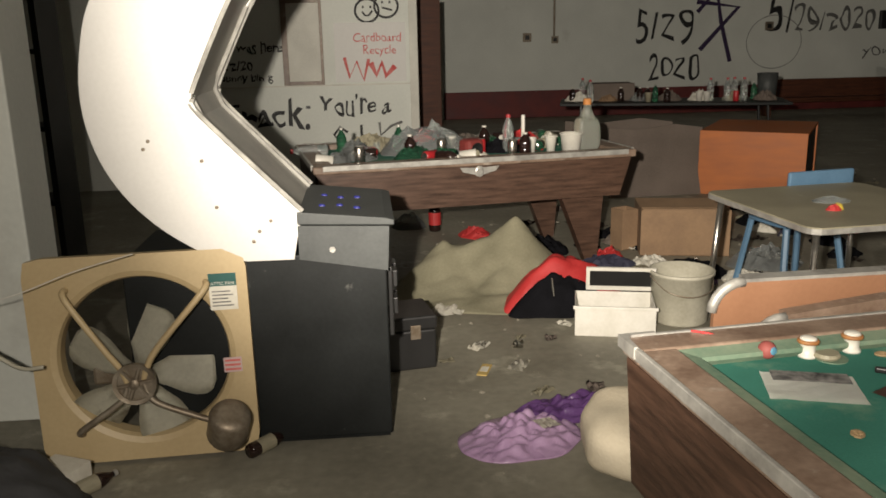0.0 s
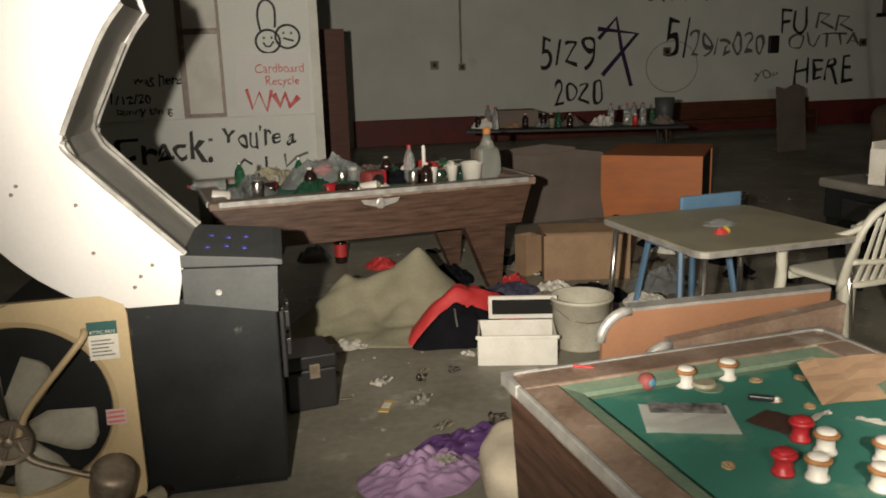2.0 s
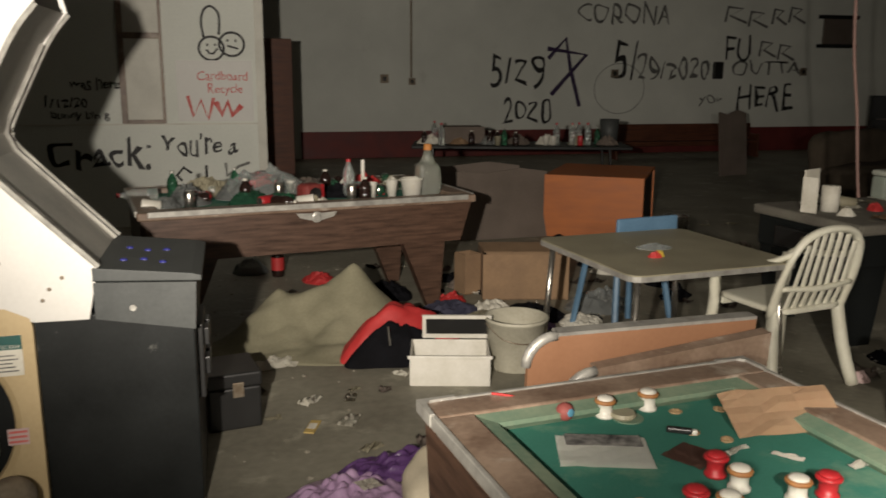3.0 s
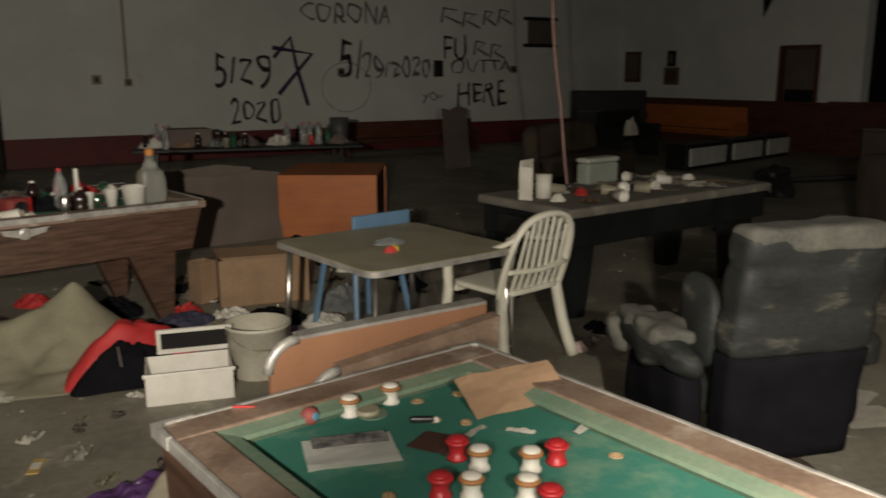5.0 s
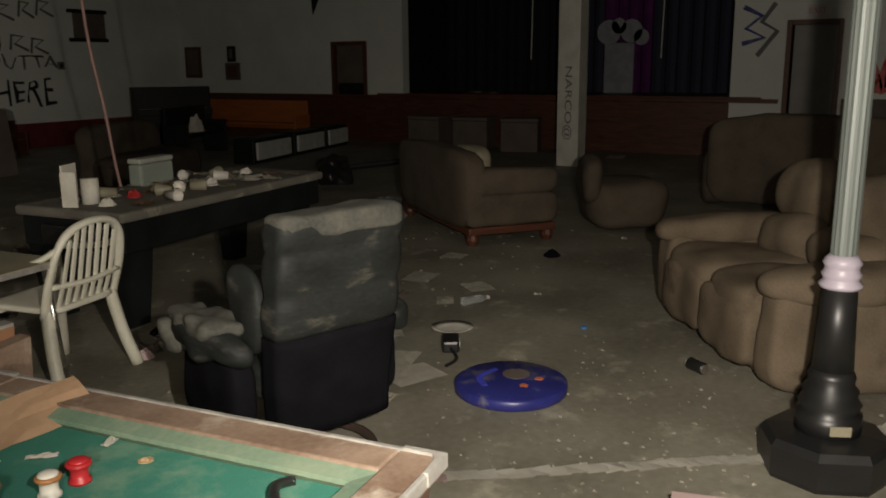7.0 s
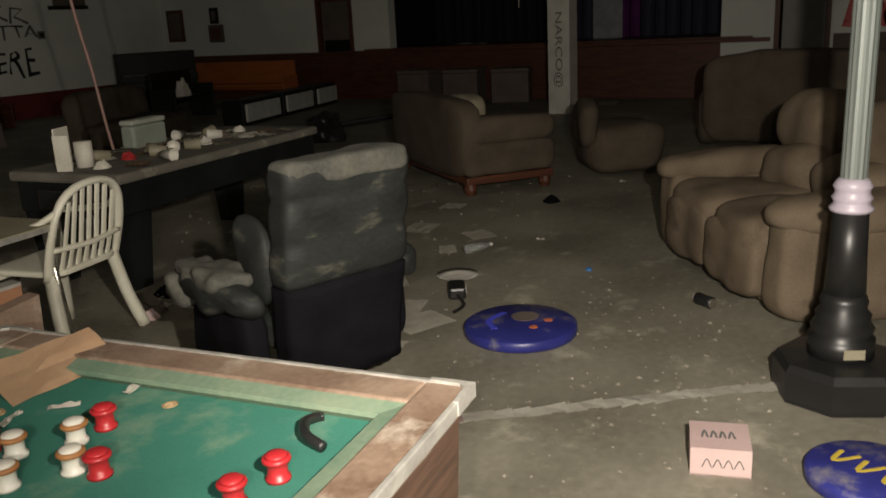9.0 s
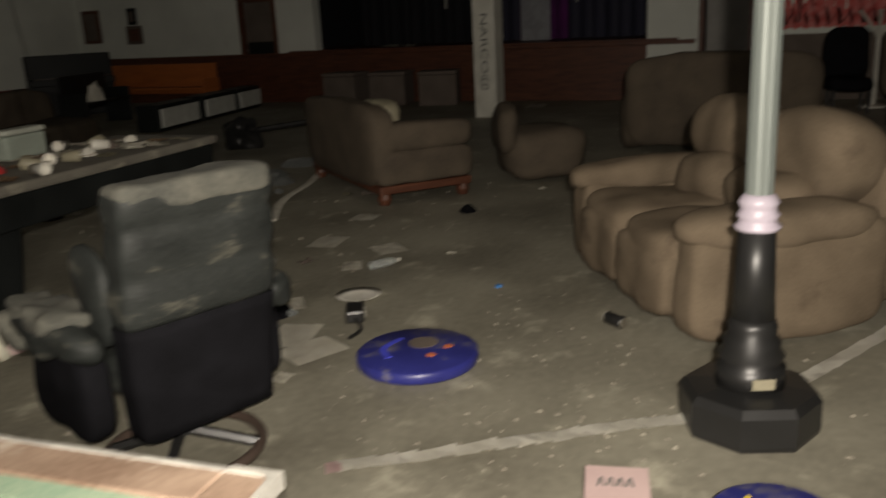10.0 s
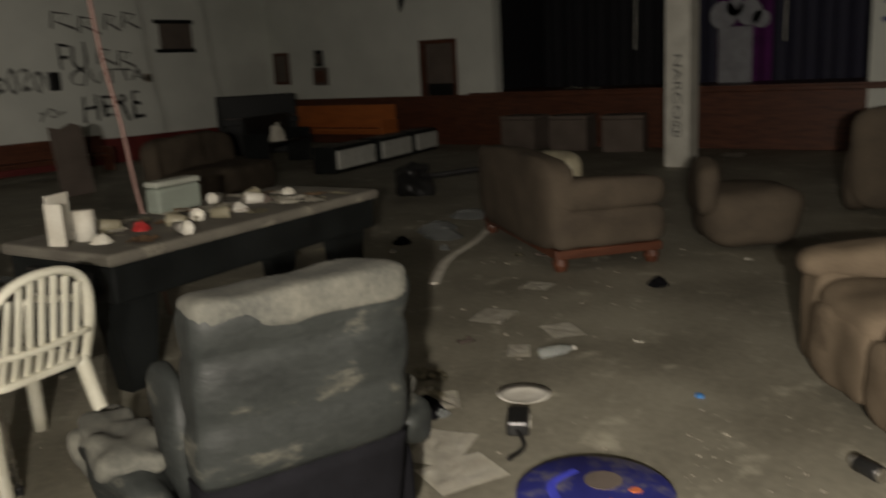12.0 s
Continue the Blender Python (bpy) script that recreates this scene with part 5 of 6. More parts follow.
for k, (x, y, w, h, mm) in enumerate(((-0.25, 0.1, 0.7, 0.3, GLASSC), (-0.45, -0.25, 0.35, 0.14, GLASSG), (0.15, 0.25, 0.5, 0.16, GREYCARD), (-0.9, 0.0, 0.45, 0.18, GLASSC), (0.7, 0.35, 0.4, 0.15, RED), (0.35, -0.1, 0.4, 0.12, DARKF), (-0.7, 0.35, 0.4, 0.2, BEIGE), (0.95, 0.2, 0.3, 0.12, PAPER), (-1.1, -0.3, 0.3, 0.12, GLASSC), (0.05, -0.4, 0.3, 0.07, PAPER), (0.6, -0.1, 0.25, 0.12, RED))):
    lump("rubbish_bag" if mm in (GLASSC, GLASSG) else "crumpled_wrapper", {GLASSC: "clear plastic bag of rubbish", GLASSG: "green plastic bag", GREYCARD: "crushed brown packaging", RED: "red crumpled wrapper", DARKF: "black plastic wrap", BEIGE: "beige crumpled packaging", PAPER: "crumpled white paper"}[mm] + " on the pool table", "rubbish", mm, w, w * 0.6, h * 0.85, on(PT, x * 0.8, y * 0.8, 33 * k), 200 + k, "rubbish on the pool table", 0.45)
jug = thing("plastic_jug", "clear plastic jug with an orange cap on the pool table", "jug", on(PT, 0.84, -0.32))
part("body", soft(0.17, 0.13, 0.24, (0, 0, 0.12), 4, 0.01, 6), clear("cloudy_plastic", (0.75, 0.78, 0.7), 0.35), jug, "", True)
part("neck", lathe([(0.06, 0.22), (0.03, 0.29), (0.025, 0.32)], 16), clear("cloudy_neck", (0.75, 0.78, 0.7), 0.35), jug, "", True)
part("cap", lathe([(0.028, 0.318), (0.028, 0.35), (0.022, 0.36)], 14), mat("orange_cap", (0.5, 0.2, 0.05)), jug)
sp = thing("foam_tub", "stained white foam tub on the pool table", "tub", on(PT, 0.70, -0.38))
part("body", lathe([(0.06, 0), (0.075, 0.13), (0.08, 0.135), (0.068, 0.13), (0.055, 0.01)], 18), WHITEP, sp, "", True)
part("rim", tube([(0.078 * math.cos(a), 0.078 * math.sin(a), 0.135) for a in [2 * math.pi * k / 18 for k in range(19)]], 0.004, 6), WHITEP, sp)
solid("candle", lathe([(0.013, 0), (0.013, 0.27), (0.004, 0.275)], 12), WHITEP, "tall white candle standing on the pool table", "candle", m=on(PT, 0.36, -0.36))
dr = thing("red_speaker", "small red and black speaker on the pool table", "speaker", on(PT, 0.00, -0.34, 20))
part("body", box(-0.07, 0.07, -0.06, 0.06, 0, 0.13, 0.03), mat("dark_red_plastic", (0.2, 0.03, 0.025)), dr)
part("cone", lathe([(0.04, 0), (0.045, 0.01), (0.02, 0.004)], 16), BLACKP, dr, at=pose(0, -0.062, 0.065, 90))

# on the square table
for k, (x, y, mm) in enumerate(((2.646, 3.824, RED), (2.678, 3.846, mat("yellow_plastic", (0.6, 0.45, 0.06))))):
    lump("plastic_toy", ("small red" if k == 0 else "small yellow") + " plastic toy on the beige table", "toy", mm, 0.08, 0.05, 0.04, pose(x, y, 0.701, 0, 0, 40 * k), 260 + k)
lump("clear_wrapper", "clear plastic wrapper on the beige table", "wrapper", GLASSC, 0.2, 0.12, 0.03, pose(2.75, 4.03, 0.701), 263)

# on the dark table
DT = pose(5.101, 4.551, 0.766, 0, 0, 4.8)
for k in range(40):
    sheet(rng.uniform(0.08, 0.24), rng.uniform(0.06, 0.18), on(DT, rng.uniform(-0.95, 0.95), rng.uniform(-0.32, 0.4), rng.uniform(0, 180)), rng.choice((PAPER, PAPER, BEIGE, CARD)), 0.03, 300 + k, "scattered_paper", "crumpled paper strewn on the dark table", group="papers on the dark table")
for k in range(9):
    copy_thing(rng.choice((protos[2], protos[5])), on(DT, rng.uniform(-0.95, 0.9), rng.uniform(-0.3, 0.4), rng.uniform(0, 360), 0.034, 90))
for k in range(6):
    lump("crumpled_wrapper", "crumpled wrapper on the dark table", "rubbish", (PAPER, RED, BEIGE, WHITEP, GREYCARD, PAPER)[k], 0.11, 0.1, 0.06, on(DT, -0.9 + 0.33 * k, -0.1 + 0.1 * (k % 3), 50 * k), 330 + k, "papers on the dark table")
fb = thing("paper_holder", "white card stand with a roll of paper", "holder", on(DT, -0.95, 0.1, 20))
part("back", box(-0.1, 0.08, 0.03, 0.04, 0, 0.26, 0.003), PAPER, fb)
part("side", box(-0.11, -0.1, -0.06, 0.04, 0, 0.22, 0.002), PAPER, fb)
part("roll", lathe([(0.055, 0), (0.055, 0.16), (0.02, 0.162)], 18, at=(0.06, -0.06, 0)), PAPER, fb, "", True)
gb = thing("grey_case", "pale grey-green plastic case on the dark table", "case", on(DT, 0.0, 0.38, 3))
part("body", box(-0.18, 0.18, -0.06, 0.06, 0, 0.16, 0.02), mat("grey_green_plastic", (0.3, 0.34, 0.29)), gb)
part("lid", box(-0.185, 0.185, -0.062, 0.062, 0.162, 0.2, 0.015), mat("pale_grey_plastic", (0.42, 0.44, 0.38)), gb)
solid("hanging_cable", tube(spline([(4.87, 5.32, 2.9), (4.92, 5.32, 1.9), (5.0, 5.3, 1.3), (5.02, 5.25, 0.85), (5.12, 5.2, 0.02)], 6), 0.012, 6), mat("pinkish_cable", (0.36, 0.22, 0.19)), "pinkish cable hanging from the ceiling behind the table", "cable", smooth=True)
solid("hanging_cable", tube([(4.87, 5.32, 2.89), (4.86, 5.32, TOP)], 0.012, 6), mat("pinkish_cable_top", (0.36, 0.22, 0.19)), "upper end of the hanging cable", "cable")
rb = solid("red_tub", lathe([(0.1, 0), (0.12, 0.25), (0.11, 0.25), (0.09, 0.02)], 18), RED, "red plastic tub on the floor", "tub", m=pose(4.136, 6.136, 0), smooth=True)
sp2 = solid("steel_pot", lathe([(0.12, 0), (0.13, 0.15), (0.135, 0.155), (0.12, 0.15), (0.11, 0.02)], 22), CHROME, "dented steel pot on the floor", "pot", m=pose(5.102, 7.903, 0), smooth=True)

# ---- cabinets, boards and benches towards the graffiti wall ----
oc = thing("orange_cabinet", "orange-stained plywood cabinet with a dark open side", "cabinet", pose(3.615, 7.895, 0, 0, 0, -33))
part("front_panel", box(0, 0.97, 0, 0.025, 0, 0.62, 0.003), ORANGE, oc, "plain orange panel")
part("top", box(0, 0.97, 0.025, 1.1, 0.595, 0.62, 0.003), ORANGE, oc)
part("back", box(0, 0.97, 1.1, 1.125, 0, 0.62, 0.003), ORANGE, oc)
part("side", box(0, 0.025, 0.026, 1.099, 0, 0.594), ORANGE, oc)
part("dark_side", box(0.93, 0.955, 0.026, 1.099, 0, 0.594), BLACK, oc, "dark inner side")
for k, (x, y, w, h, a) in enumerate(((2.713, 7.808, 0.95, 0.69, 4), (2.437, 8.505, 1.1, 0.7, -8), (8.200, 12.000, 0.6, 1.05, 15))):
    solid("leaning_board", slab([(0, 0), (w, 0), (w * 1.0, h * 0.94), (w * 0.7, h), (w * 0.3, h * 0.93), (0, h * 0.97)], 0.03), GREYCARD, "dusty brown board standing on the floor", "board", m=pose(x, y, 0, -6, 0, a))


def long_table(m, w):
    t = thing("long_table", "long dark folding table covered with rubbish", "table", m)
    part("tabletop", box(-w / 2, w / 2, -0.38, 0.38, 0.72, 0.755, 0.006), BLACK, t)
    for s in (-1, 1):
        for q in (-1, 1):
            part("leg", tube([(s * (w / 2 - 0.25), q * 0.28, 0.72), (s * (w / 2 - 0.2), q * 0.3, 0)], 0.016, 8), BLACKP, t)
        part("cross_bar", tube([(s * (w / 2 - 0.22), -0.29, 0.3), (s * (w / 2 - 0.22), 0.29, 0.3)], 0.012, 6), BLACKP, t)
    return t


LT = pose(4.03, 9.84, 0, 0, 0, -15)
long_table(LT, 2.6)
for k in range(22):
    copy_thing(rng.choice(protos), on(LT, rng.uniform(-1.2, 1.2), rng.uniform(-0.3, 0.3), rng.uniform(0, 360), 0.756))
for k in range(7):
    lump("crumpled_wrapper", "crumpled packaging on the long table", "rubbish", (PAPER, CARD, GLASSC, GREYCARD, PAPER, BEIGE, GREYCARD)[k], 0.3, 0.24, 0.13, on(LT, -1.1 + 0.36 * k, 0.0, 50 * k, 0.756), 360 + k, "rubbish on the long table")
carton(0.5, 0.3, 0.2, on(LT, -0.7, 0.1, 10, 0.756), GREYCARD, "dim brown box on the long table")
tb2 = solid("grey_bin", lathe([(0.1, 0), (0.12, 0.3), (0.11, 0.3), (0.09, 0.02)], 18), GREYBLK, "grey plastic bin on the long table", "bin", m=on(LT, 1.1, 0.1, 0, 0.756), smooth=True)


def pew(m, w, material=WAIN, text="dark red wooden bench against the wall"):
    t = thing("bench", text, "bench", m, "benches along the walls")
    part("seat", box(-w / 2, w / 2, -0.25, 0.15, 0.4, 0.45, 0.01), material, t)
    part("backrest", box(-w / 2, w / 2, 0.15, 0.19, 0.3, 0.9, 0.01), material, t)
    for s in (-1, 1):
        part("end_panel", box(s * w / 2 - 0.025, s * w / 2 + 0.025, -0.28, 0.2, 0, 0.62, 0.01), material, t)
    return t


pew(pose(9.2, 14.9, 0) @ Matrix.Scale(0.72, 4), 4.2, WOODRED, "reddish wooden bench against the wall")
pew(pose(14.600, 12.600, 0, 0, 0, -90), 2.8, ORANGE, "orange-brown wooden bench below the end wall")
for k, (x, y, w) in enumerate(((11.95, 10.2, 1.2), (13.35, 10.5, 1.1), (14.55, 10.75, 0.9))):
    pb2 = thing("padded_bench", "dark bench with a pale padded back", "bench", pose(x, y, 0, 0, 0, 12), "padded benches")
    part("pad", box(-w / 2, w / 2, -0.45, -0.4, 0.06, 0.36, 0.02), mat("pale_grey_pad", (0.62, 0.63, 0.58)) if k == 0 else bpy.data.materials["pale_grey_pad"], pb2, "pale padded panel")
    part("frame", box(-w / 2 - 0.05, w / 2 + 0.05, -0.398, 0, 0, 0.42, 0.02), BLACK, pb2)
pno = thing("upright_piano", "dark upright piano against the wall", "piano", pose(13.600, 13.900, 0, 0, 0, -35))
part("case", box(-0.8, 0.8, 0, 0.35, 0, 1.2, 0.015), BLACK, pno)
part("key_shelf", box(-0.78, 0.78, -0.3, -0.001, 0.62, 0.75, 0.01), BLACK, pno)
part("key_slip", box(-0.7, 0.7, -0.28, -0.05, 0.752, 0.765), WALNUT, pno)
for s in (-1, 1):
    part("leg", box(s * 0.72 - 0.04, s * 0.72 + 0.04, -0.28, -0.2, 0, 0.62, 0.01), BLACK, pno)
lump("white_rag", "white rag hanging over the dark furniture", "rag", PAPER, 0.35, 0.25, 0.4, pose(12.000, 11.600, 0.45), 400)
pew(pose(12.100, 11.750, 0, 0, 0, 20), 1.6, BLACK, "black wooden bench in the dark")
sf3 = thing("grey_sofa", "grey sofa in the dark by the graffiti wall", "sofa", pose(8.998, 9.459, 0, 0, 0, 20))
part("backrest", soft(1.9, 0.3, 0.85, (0, 0.4, 0.45), 5, 0.05, 3), BROWNF, sf3, "", True)
part("seat", soft(1.9, 0.85, 0.45, (0, 0, 0.23), 5, 0.03, 3), BROWNF, sf3, "", True)
tg = thing("fallen_tripod", "black tangle of a fallen stand lying on the floor", "stand", pose(10.1, 7.0, 0, 0, 0, -15))
part("head", soft(0.45, 0.35, 0.4, (0, 0, 0.2), 3, 0.12, 6), BLACKP, tg, "", True)
part("pole", tube([(0.15, -0.05, 0.22), (1.1, -0.6, 0.3)], 0.04, 8), BLACKP, tg)
part("foot", tube([(1.1, -0.6, 0.3), (1.1, -0.6, 0.0)], 0.03, 6), BLACKP, tg)
solid("paper_streamer", tube(spline([(8.851, 5.011, 0.01), (8.069, 4.679, 0.01), (7.268, 4.434, 0.015), (6.604, 4.072, 0.01)], 8), 0.04, 6, flat=0.25), PAPER, "pale paper streamer curling over the floor", "tape")
for k, (x, y) in enumerate(((8.354, 5.362), (8.110, 5.110), (9.075, 5.437))):
    lump("plastic_sheet", "clear plastic wrapping on the floor", "plastic", GLASSC, 0.5, 0.35, 0.1, pose(x, y, 0, 0, 0, 60 * k), 410 + k, "wrapping on the floor")

# ---- wall details: partition ----
W9, DROP = 9.297, -0.11
hat = thing("hatch", "tall sealed hatch with a brown frame in the partition", "hatch", pose(0, 0, DROP))
for x0, x1, z0, z1 in ((-0.45, -0.39, 1.18, 2.75), (-0.05, -0.02, 1.18, 2.75), (-0.39, -0.05, 1.18, 1.22), (-0.39, -0.05, 2.03, 2.09)):
    part("frame", box(x0, x1, 9.27, 9.3, z0, z1, 0.003), RAILTOP, hat, "worn brown frame")
part("panel", box(-0.39, -0.05, 9.285, 9.3, 1.22, 2.03), POSTW, hat, "off-white panel")
part("panel", box(-0.39, -0.05, 9.285, 9.3, 2.09, 2.75), POSTW, hat, "off-white panel")
ledge = solid("trim", box(-2.5, 0.9, 9.285, 9.299, 1.055, 1.07), POSTW, "thin ledge across the partition", "trim", "structure")
edge = solid("trim", box(0.9, 0.99, 9.285, 9.3, 0, TOP, 0.003), POSTW, "white corner strip of the partition", "trim", "structure")
pst = thing("plastic_sheet_sign", "clear plastic sheet with red hand lettering", "sign", pose(0, 0, DROP))
part("sheet", box(0.1, 0.86, 9.29, 9.294, 1.2, 1.82), WHITE, pst)
letters("Cardboard", 0.13, face_y(0.56, 9.287, 1.66), SPRAYR, pst, squeeze=0.9, wobble=0.08)
letters("Recycle", 0.13, face_y(0.58, 9.287, 1.53), SPRAYR, pst, squeeze=0.9, wobble=0.08)
stroke([(0.2, 1.46), (0.25, 1.25), (0.33, 1.42), (0.4, 1.22), (0.46, 1.44)], 0.018, SPRAYR, pst, pose(0, 9.287, 0, 90))
stroke([(0.48, 1.4), (0.54, 1.27), (0.6, 1.4), (0.64, 1.26), (0.74, 1.36)], 0.03, SPRAYR, pst, pose(0, 9.287, 0, 90))
g9 = part9
for body, size, x, z, sq, mt in (("was here", 0.15, -0.68, 1.58, 0.9, SPRAY), ("1/12/20", 0.14, -0.98, 1.39, 1.0, SPRAY), ("bunny bin g", 0.12, -0.85, 1.27, 1.0, SPRAY), ("Crack.", 0.4, -0.7, 0.86, 0.95, SPRAY), ("You're a", 0.27, 0.3, 0.95, 0.85, SPRAY)):
    letters(body, size, face_y(x, W9 - 0.004, z + DROP), mt, g9, squeeze=sq, heavy=0.0015 * size / 0.15, wobble=0.16)
on9 = pose(0, W9 - 0.004, DROP, 90)
for cx, cz, r in ((0.46, 1.94, 0.125), (0.665, 1.985, 0.125)):
    stroke([(cx + r * math.cos(a), cz + r * 0.95 * math.sin(a)) for a in [2 * math.pi * k / 24 for k in range(25)]], 0.012, SPRAY, g9, on9)
    for s in (-1, 1):
        stroke([(cx + 0.04 * s, cz + 0.05), (cx + 0.04 * s, cz + 0.025)], 0.01, SPRAY, g9, on9)
stroke([(0.41, 1.93), (0.44, 1.89), (0.48, 1.89), (0.52, 1.94)], 0.01, SPRAY, g9, on9)
stroke([(0.62, 1.97), (0.73, 1.94)], 0.01, SPRAY, g9, on9)
stroke(spline([(0.39, 2.05, 0), (0.37, 2.2, 0), (0.4, 2.32, 0), (0.47, 2.36, 0), (0.54, 2.3, 0), (0.55, 2.2, 0), (0.54, 2.08, 0)], 5) and [(v.x, v.y) for v in spline([(0.39, 2.05, 0), (0.37, 2.2, 0), (0.4, 2.32, 0), (0.47, 2.36, 0), (0.54, 2.3, 0), (0.55, 2.2, 0), (0.54, 2.08, 0)], 5)], 0.012, SPRAY, g9, on9)
stroke([(0.2, 0.66), (0.12, 0.72), (0.05, 0.64), (0.1, 0.58)], 0.014, SPRAY, g9, on9)
stroke([(0.35, 0.74), (0.35, 0.6)], 0.014, SPRAY, g9, on9)
stroke([(0.55, 0.76), (0.56, 0.62), (0.68, 0.72), (0.8, 0.76)], 0.014, SPRAYG, g9, on9)
solid("wall_box", box(-0.235, -0.19, 9.28, 9.3, 0.82, 0.85, 0.002), BLACKP, "tiny black switch on the partition", "switch")

# graffiti wall
gn, onN = north, pose(-0.1, WY - 0.006, -0.4, 90)
for body, size, x, z, sq, mt in (("5/29", 0.72, 6.11, 1.62, 0.92, SPRAY), ("2020", 0.56, 6.33, 0.86, 0.95, SPRAY), ("5/", 0.85, 8.4, 1.88, 0.85, SPRAY), ("29/2020", 0.62, 9.5, 1.68, 0.82, SPRAYG), ("CORONA", 0.55, 8.35, 2.74, 0.85, SPRAYG), ("OUTTA", 0.42, 11.65, 1.72, 1.15, SPRAYG), ("HERE", 0.66, 11.65, 1.12, 0.9, SPRAY), ("FU", 0.56, 10.95, 2.12, 1.0, SPRAY), ("you", 0.35, 10.4, 1.1, 1.1, SPRAYG)):
    letters(body, size, face_y(x, WY - 0.006, z), mt, gn, squeeze=sq, heavy=-0.002, wobble=0.17)
stroke([(6.93, 1.58), (7.65, 2.36), (6.83, 2.47)], 0.045, SPRAYP, gn, onN)
stroke([(6.85, 2.28), (7.21, 2.67), (7.32, 2.1), (7.54, 1.35)], 0.04, SPRAYP, gn, onN)
for x0, x1, z in ((11.55, 11.95, 2.52), (12.0, 12.4, 2.46), (10.7, 11.2, 3.2), (11.25, 11.7, 3.12), (11.8, 12.15, 3.18), (12.2, 12.6, 3.22)):
    stroke([(x0, z - 0.15), (x0 + 0.05, z + 0.15), (x1 - 0.1, z + 0.12), (x0 + 0.1, z - 0.02), (x1, z - 0.16)], 0.028, SPRAYG, gn, onN)
stroke([(8.4 + 0.55 * math.cos(a), 1.7 + 0.5 * math.sin(a)) for a in [2 * math.pi * k / 30 for k in range(31)]], 0.006, SPRAYG, gn, onN)


def outlet(x, z, w=0.16, h=0.16):
    t = thing("wall_outlet", "wall outlet box with a dark socket", "outlet", pose(x, WY, z), "outlets on the graffiti wall")
    part("plate", box(-w / 2, w / 2, -0.03, 0, -h / 2, h / 2, 0.004), STEEL, t)
    part("socket", box(-w / 4, w / 4, -0.036, -0.03, -h / 4, h / 4), BLACKP, t)
    return t


for x, z in ((3.48, 1.48), (8.18, 1.6), (12.55, 1.66)):
    outlet(x, z)
outlet(4.01, 1.43, 0.13, 0.13)
solid("conduit", tube([(3.99, WY - 0.03, 1.5), (3.99, WY - 0.03, TOP)], 0.02, 8), STEEL, "thin metal conduit running up the wall", "conduit")
solid("wall_phone", box(10.38, 10.6, WY - 0.08, WY, 1.5, 1.85, 0.02), BLACKP, "dark box fixed to the wall", "wall box")
for x0, x1, z0, z1, mt, tx in ((12.95, 13.75, 2.2, 2.8, GREYCARD, "dim framed notice board on the wall"),):
    fr = thing("notice_board", tx, "notice board", pose(0, 0, 0))
    part("panel", box(x0, x1, WY - 0.03, WY, z0, z1), mt, fr)
    for zz in (z0, z1):
        part("frame_rail", box(x0 - 0.15, x1 + 0.05, WY - 0.05, WY - 0.03, zz - 0.04, zz + 0.04), BLACK, fr)
for y0, y1, z0, z1, mt, tx in ((15.28, 15.8, 1.35, 2.08, WOODRED, "small reddish framed picture on the end wall"), (14.17, 14.42, 1.72, 2.08, BLACK, "small dark frame on the end wall"), (14.05, 14.5, 1.3, 1.7, GREYCARD, "brown paper bag hung on the end wall")):
    fr = thing("wall_frame", tx, "picture frame", pose(0, 0, 0))
    part("frame", box(EX - 0.04, EX, y0, y1, z0, z1, 0.01), mt, fr)
    part("picture", box(EX - 0.044, EX - 0.0405, y0 + 0.07, y1 - 0.07, z0 + 0.07, z1 - 0.07), GREYCARD if mt is not GREYCARD else WOODRED, fr)
solid("torn_banner", slab([(0, 0), (0.35, 0.02), (0.3, -0.3), (0.05, -0.75), (0.02, -0.4)], 0.02), BLACK, "torn black banner hanging from the ceiling", "banner", m=pose(EX - 0.2, 11.75, TOP, 0, 0, -90))
solid("door_panel", box(EX + 0.085, EX + 0.098, 10.55, 11.28, 0.5, 1.24), BLACK, "dark lower panel of the door", "door", "structure")

# stage
for k in range(26):
    y = 3.2 + k * 0.25
    if y < 9.5:
        cur = CURTAIN if y > 6.3 else (MAGENTA if 4.7 < y < 5.9 else NAVY)
        solid("stage_curtain", tube([(EX + 1.9 + 0.12 * (k % 2), y, 1.03), (EX + 1.9 + 0.12 * (k % 2), y, TOP)], 0.15, 10), cur, {CURTAIN: "black stage curtain fold", MAGENTA: "magenta painted backdrop fold", NAVY: "dark blue backdrop fold"}[cur], "curtain", group="stage curtain folds")
gh = solid("painted_figure", box(EX + 1.2, EX + 1.24, 5.0, 5.6, 1.03, 2.0, 0.02), mat("pale_grey_board", (0.3, 0.31, 0.33), (0.2, 0.2, 0.22)), "pale grey painted cut-out standing on the stage", "stage prop")
for cy, cz, r in ((5.5, 2.2, 0.24), (5.05, 2.22, 0.22), (4.85, 2.1, 0.15), (5.3, 2.32, 0.15)):
    part("cut_out_cloud", lathe([(r, 0), (r, 0.03)], 18), bpy.data.materials["pale_grey_board"], gh, at=pose(EX + 1.19, cy, cz, 0, -90))
for y in (4.3, 6.9):
    solid("hanging_rope", tube([(EX + 0.6, y, 1.7), (EX + 0.6, y - 0.03, TOP)], 0.012, 6), POSTW, "pale rope hanging over the stage", "rope")
sheet(0.9, 0.25, pose(EX + 0.4, 7.9, 1.035, 0, 0, 70), PAPER, 0.06, 500, "crumpled_sheet", "crumpled pale sheet on the stage edge", "sheet")
sheet(0.5, 0.3, pose(15.0, 4.6, 0.0, 0, 0, 10), WHITEP, 0.03, 501)
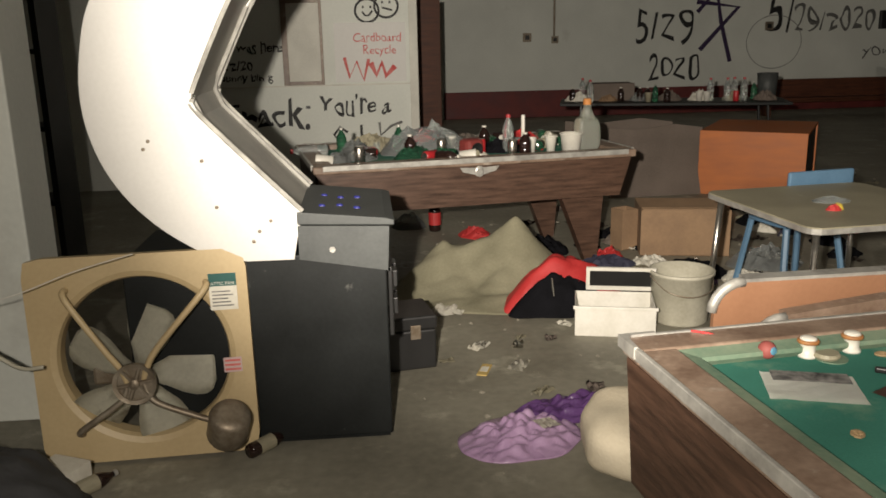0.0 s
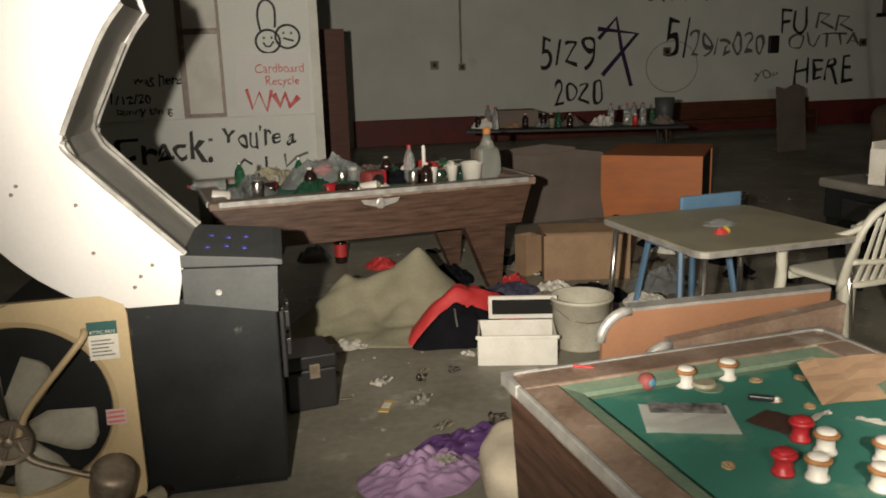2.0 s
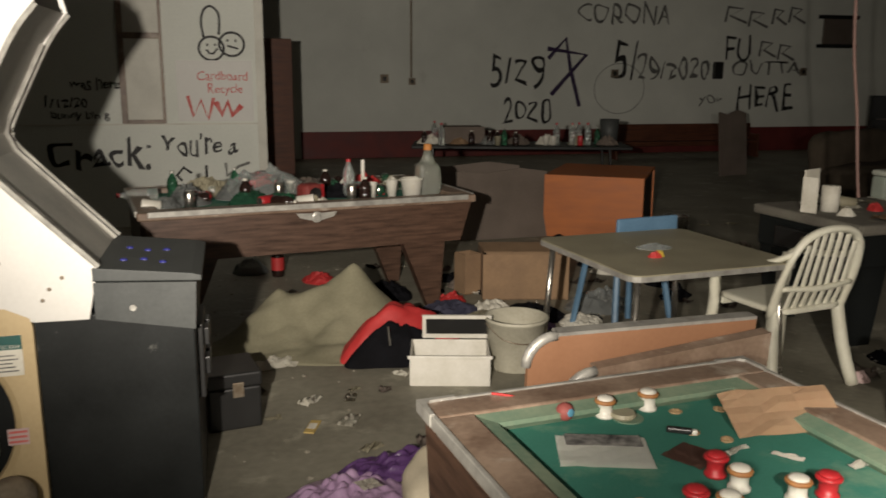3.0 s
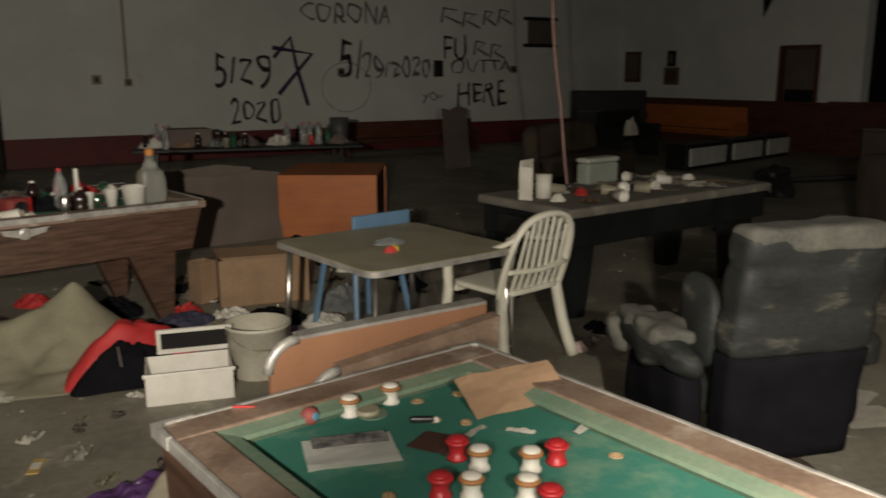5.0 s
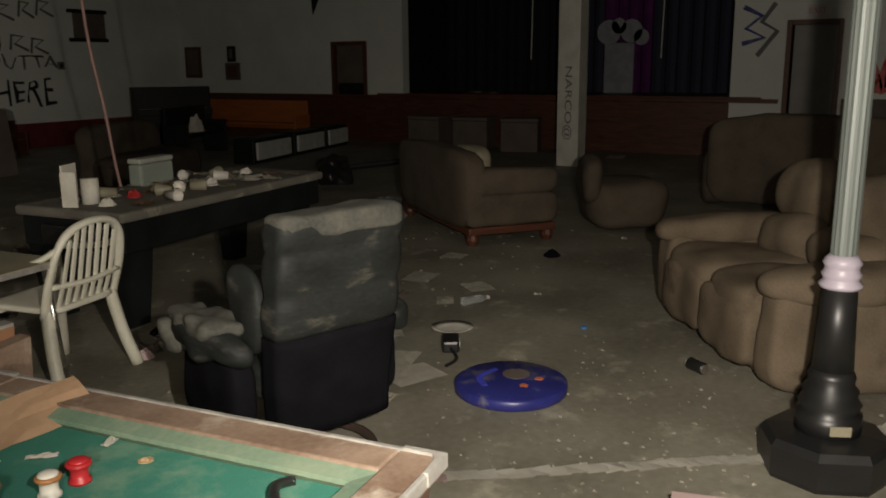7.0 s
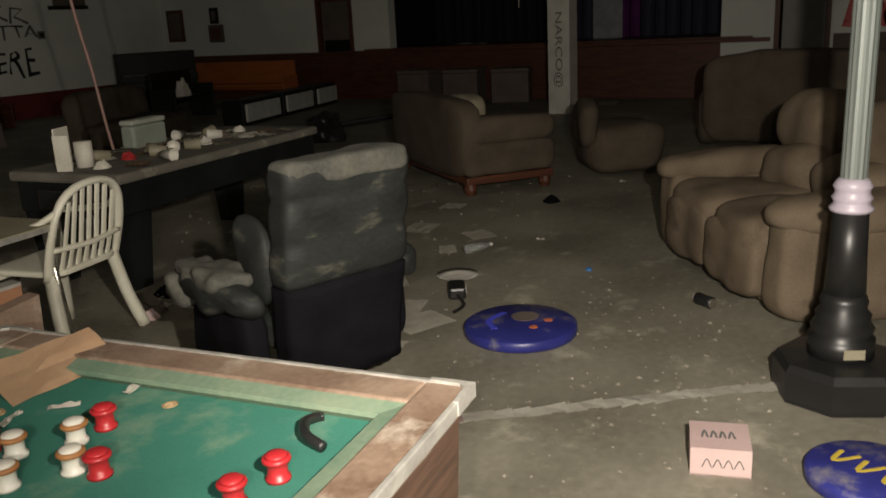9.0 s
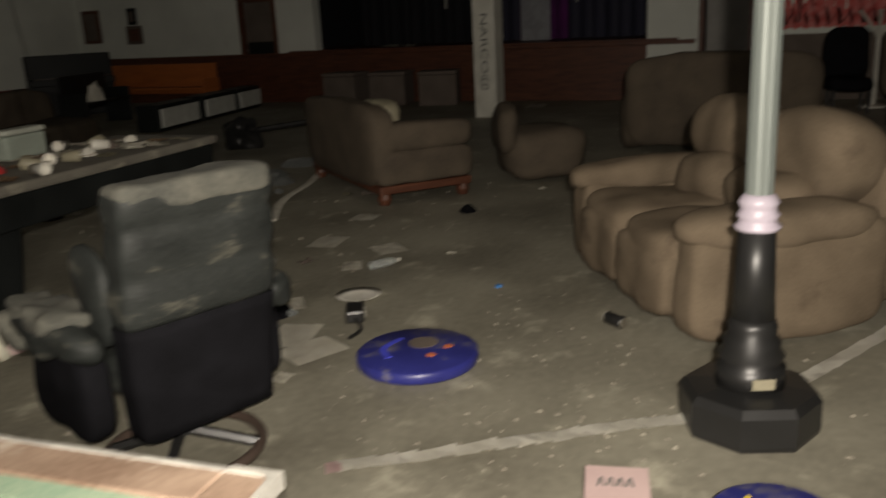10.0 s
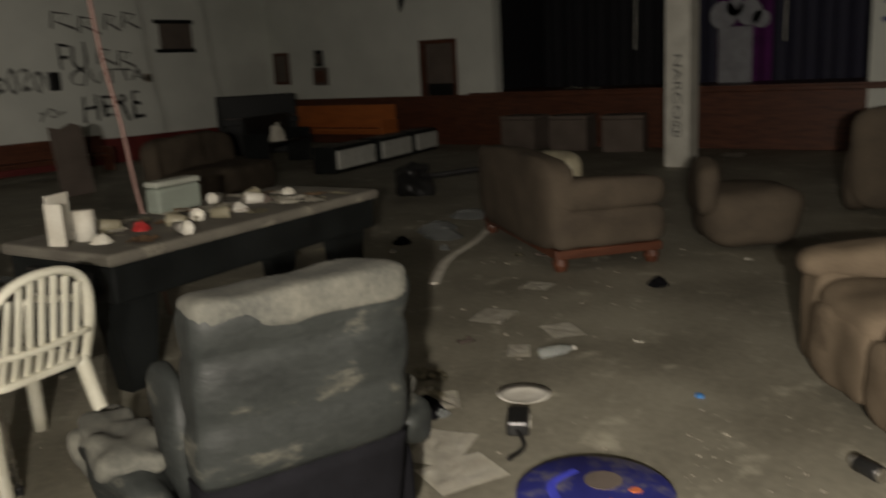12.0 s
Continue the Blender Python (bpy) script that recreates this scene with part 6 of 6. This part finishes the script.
for k, y in enumerate((8.6, 7.6, 6.6)):
    ch = thing("stacked_crate", "pale crate standing below the stage", "crate", pose(EX - 0.5, y, 0, 0, 0, 8 * k), "crates below the stage")
    part("body", box(-0.3, 0.3, -0.35, 0.35, 0, 0.55, 0.02), GREYCARD, ch)
    part("lid", box(-0.31, 0.31, -0.36, 0.36, 0.552, 0.62, 0.02), GREYCARD, ch)

# right of the stage: exit door and the red painted wall
ex = thing("exit_sign", "white exit sign above the doorway", "sign", pose(EX - 0.03, 1.62, 2.41))
part("case", box(-0.04, 0.03, -0.16, 0.16, -0.09, 0.1, 0.008), WHITE, ex)
letters("EXIT", 0.13, pose(-0.042, 0, 0.0, 90, 0, -90), SPRAYR, ex)
ge, onE = east, pose(EX - 0.006, -0.13, -0.04, 90, 0, -90)
stroke([(-2.9, 2.55), (-2.6, 2.4), (-2.85, 2.2), (-2.55, 2.05), (-2.9, 1.95)], 0.04, BLUE, ge, onE)
stroke([(-2.4, 2.6), (-2.6, 2.3), (-2.35, 2.15), (-2.65, 1.75)], 0.04, SPRAYG, ge, onE)
for k in range(22):
    y = 1.0 - 0.16 * k
    stroke([(-y - 0.1, 1.15), (-y, 1.5 + 0.35 * rng.random()), (-y + 0.12, 1.2), (-y + 0.2, 1.4 + 0.2 * rng.random())], 0.09, SPRAYR, ge, onE)
wdr = solid("red_banner", box(EX - 0.012, EX, -3.5, -0.6, 1.35, 2.1), mat("red_painted_band", (0.35, 0.06, 0.05), (0.5, 0.15, 0.14), 2, 0.7), "red painted band on the end wall", "painting")
for k in range(9):
    part("pale_mark", tube(spline([(0, 0, 0), (0.12, 0.1, 0), (0.2, -0.05, 0)], 4), 0.035, 6, flat=0.15), PAPER, wdr, "pale painted mark", at=pose(EX - 0.016, -0.8 - 0.28 * k, 1.65 + 0.15 * (k % 2), 90, 0, -90))
br = solid("conduit", tube([(EX - 0.03, 0.55, 1.2), (EX - 0.03, 0.55, TOP)], 0.02, 6), BLACKP, "dark conduit with brackets on the end wall", "conduit")
cw = thing("orange_cupboard", "orange wooden cupboard by the wall", "cupboard", pose(10.41, -1.72, 0, 0, 0, -90))
part("body", box(-0.6, 0.6, 0, 0.5, 0, 1.2, 0.01), ORANGE, cw)
part("door", box(-0.58, 0.58, -0.02, -0.001, 0.05, 1.15, 0.005), ORANGE, cw)
wt = thing("white_branch_stand", "white branched metal stand", "stand", pose(14.8, -0.55, 0))
part("stem", tube([(0, 0, 0), (0, 0, 1.1)], 0.03, 8), WHITEP, wt)
for k in range(6):
    a = radians(60 * k)
    part("branch", tube([(0, 0, 0.95), (0.12 * math.cos(a), 0.12 * math.sin(a), 1.15), (0.3 * math.cos(a), 0.3 * math.sin(a), 1.35)], 0.018, 6), WHITEP, wt)
part("foot", lathe([(0.2, 0), (0.2, 0.02), (0.04, 0.04)], 16), WHITEP, wt)
for k, (x, y, a) in enumerate(((12.9, -0.95, 60), (14.1, -0.2, -80))):
    dc = thing("dark_chair", "dark upholstered chair in the shadows", "chair", pose(x, y, 0, 0, 0, a), "dark chairs")
    part("seat", soft(0.6, 0.6, 0.2, (0, 0, 0.4), 4, 0.02), DARKF, dc, "", True)
    part("backrest", soft(0.6, 0.15, 0.8, (0, 0.3, 0.75), 4, 0.02), DARKF if k else BROWNF, dc, "", True)
    for s in (-1, 1):
        part("leg", tube([(s * 0.22, -0.22, 0.35), (s * 0.22, -0.22, 0)], 0.02, 6), BLACKP, dc)
        part("leg", tube([(s * 0.22, 0.22, 0.35), (s * 0.22, 0.22, 0)], 0.02, 6), BLACKP, dc)
# dark shelves behind the wall end
dsf = thing("shelf_unit", "dark shelf unit with reddish boxes behind the wall end", "shelf", pose(-2.3, 6.0, 0))
for z in (0.02, 0.5, 1.0, 1.5, 1.95):
    part("shelf", box(-0.6, 0.6, -0.2, 0.2, z, z + 0.03), BLACK, dsf)
for s in (-1, 1):
    part("upright", box(s * 0.6 - 0.02, s * 0.6 + 0.02, -0.2, 0.2, 0, 2.0), BLACK, dsf)
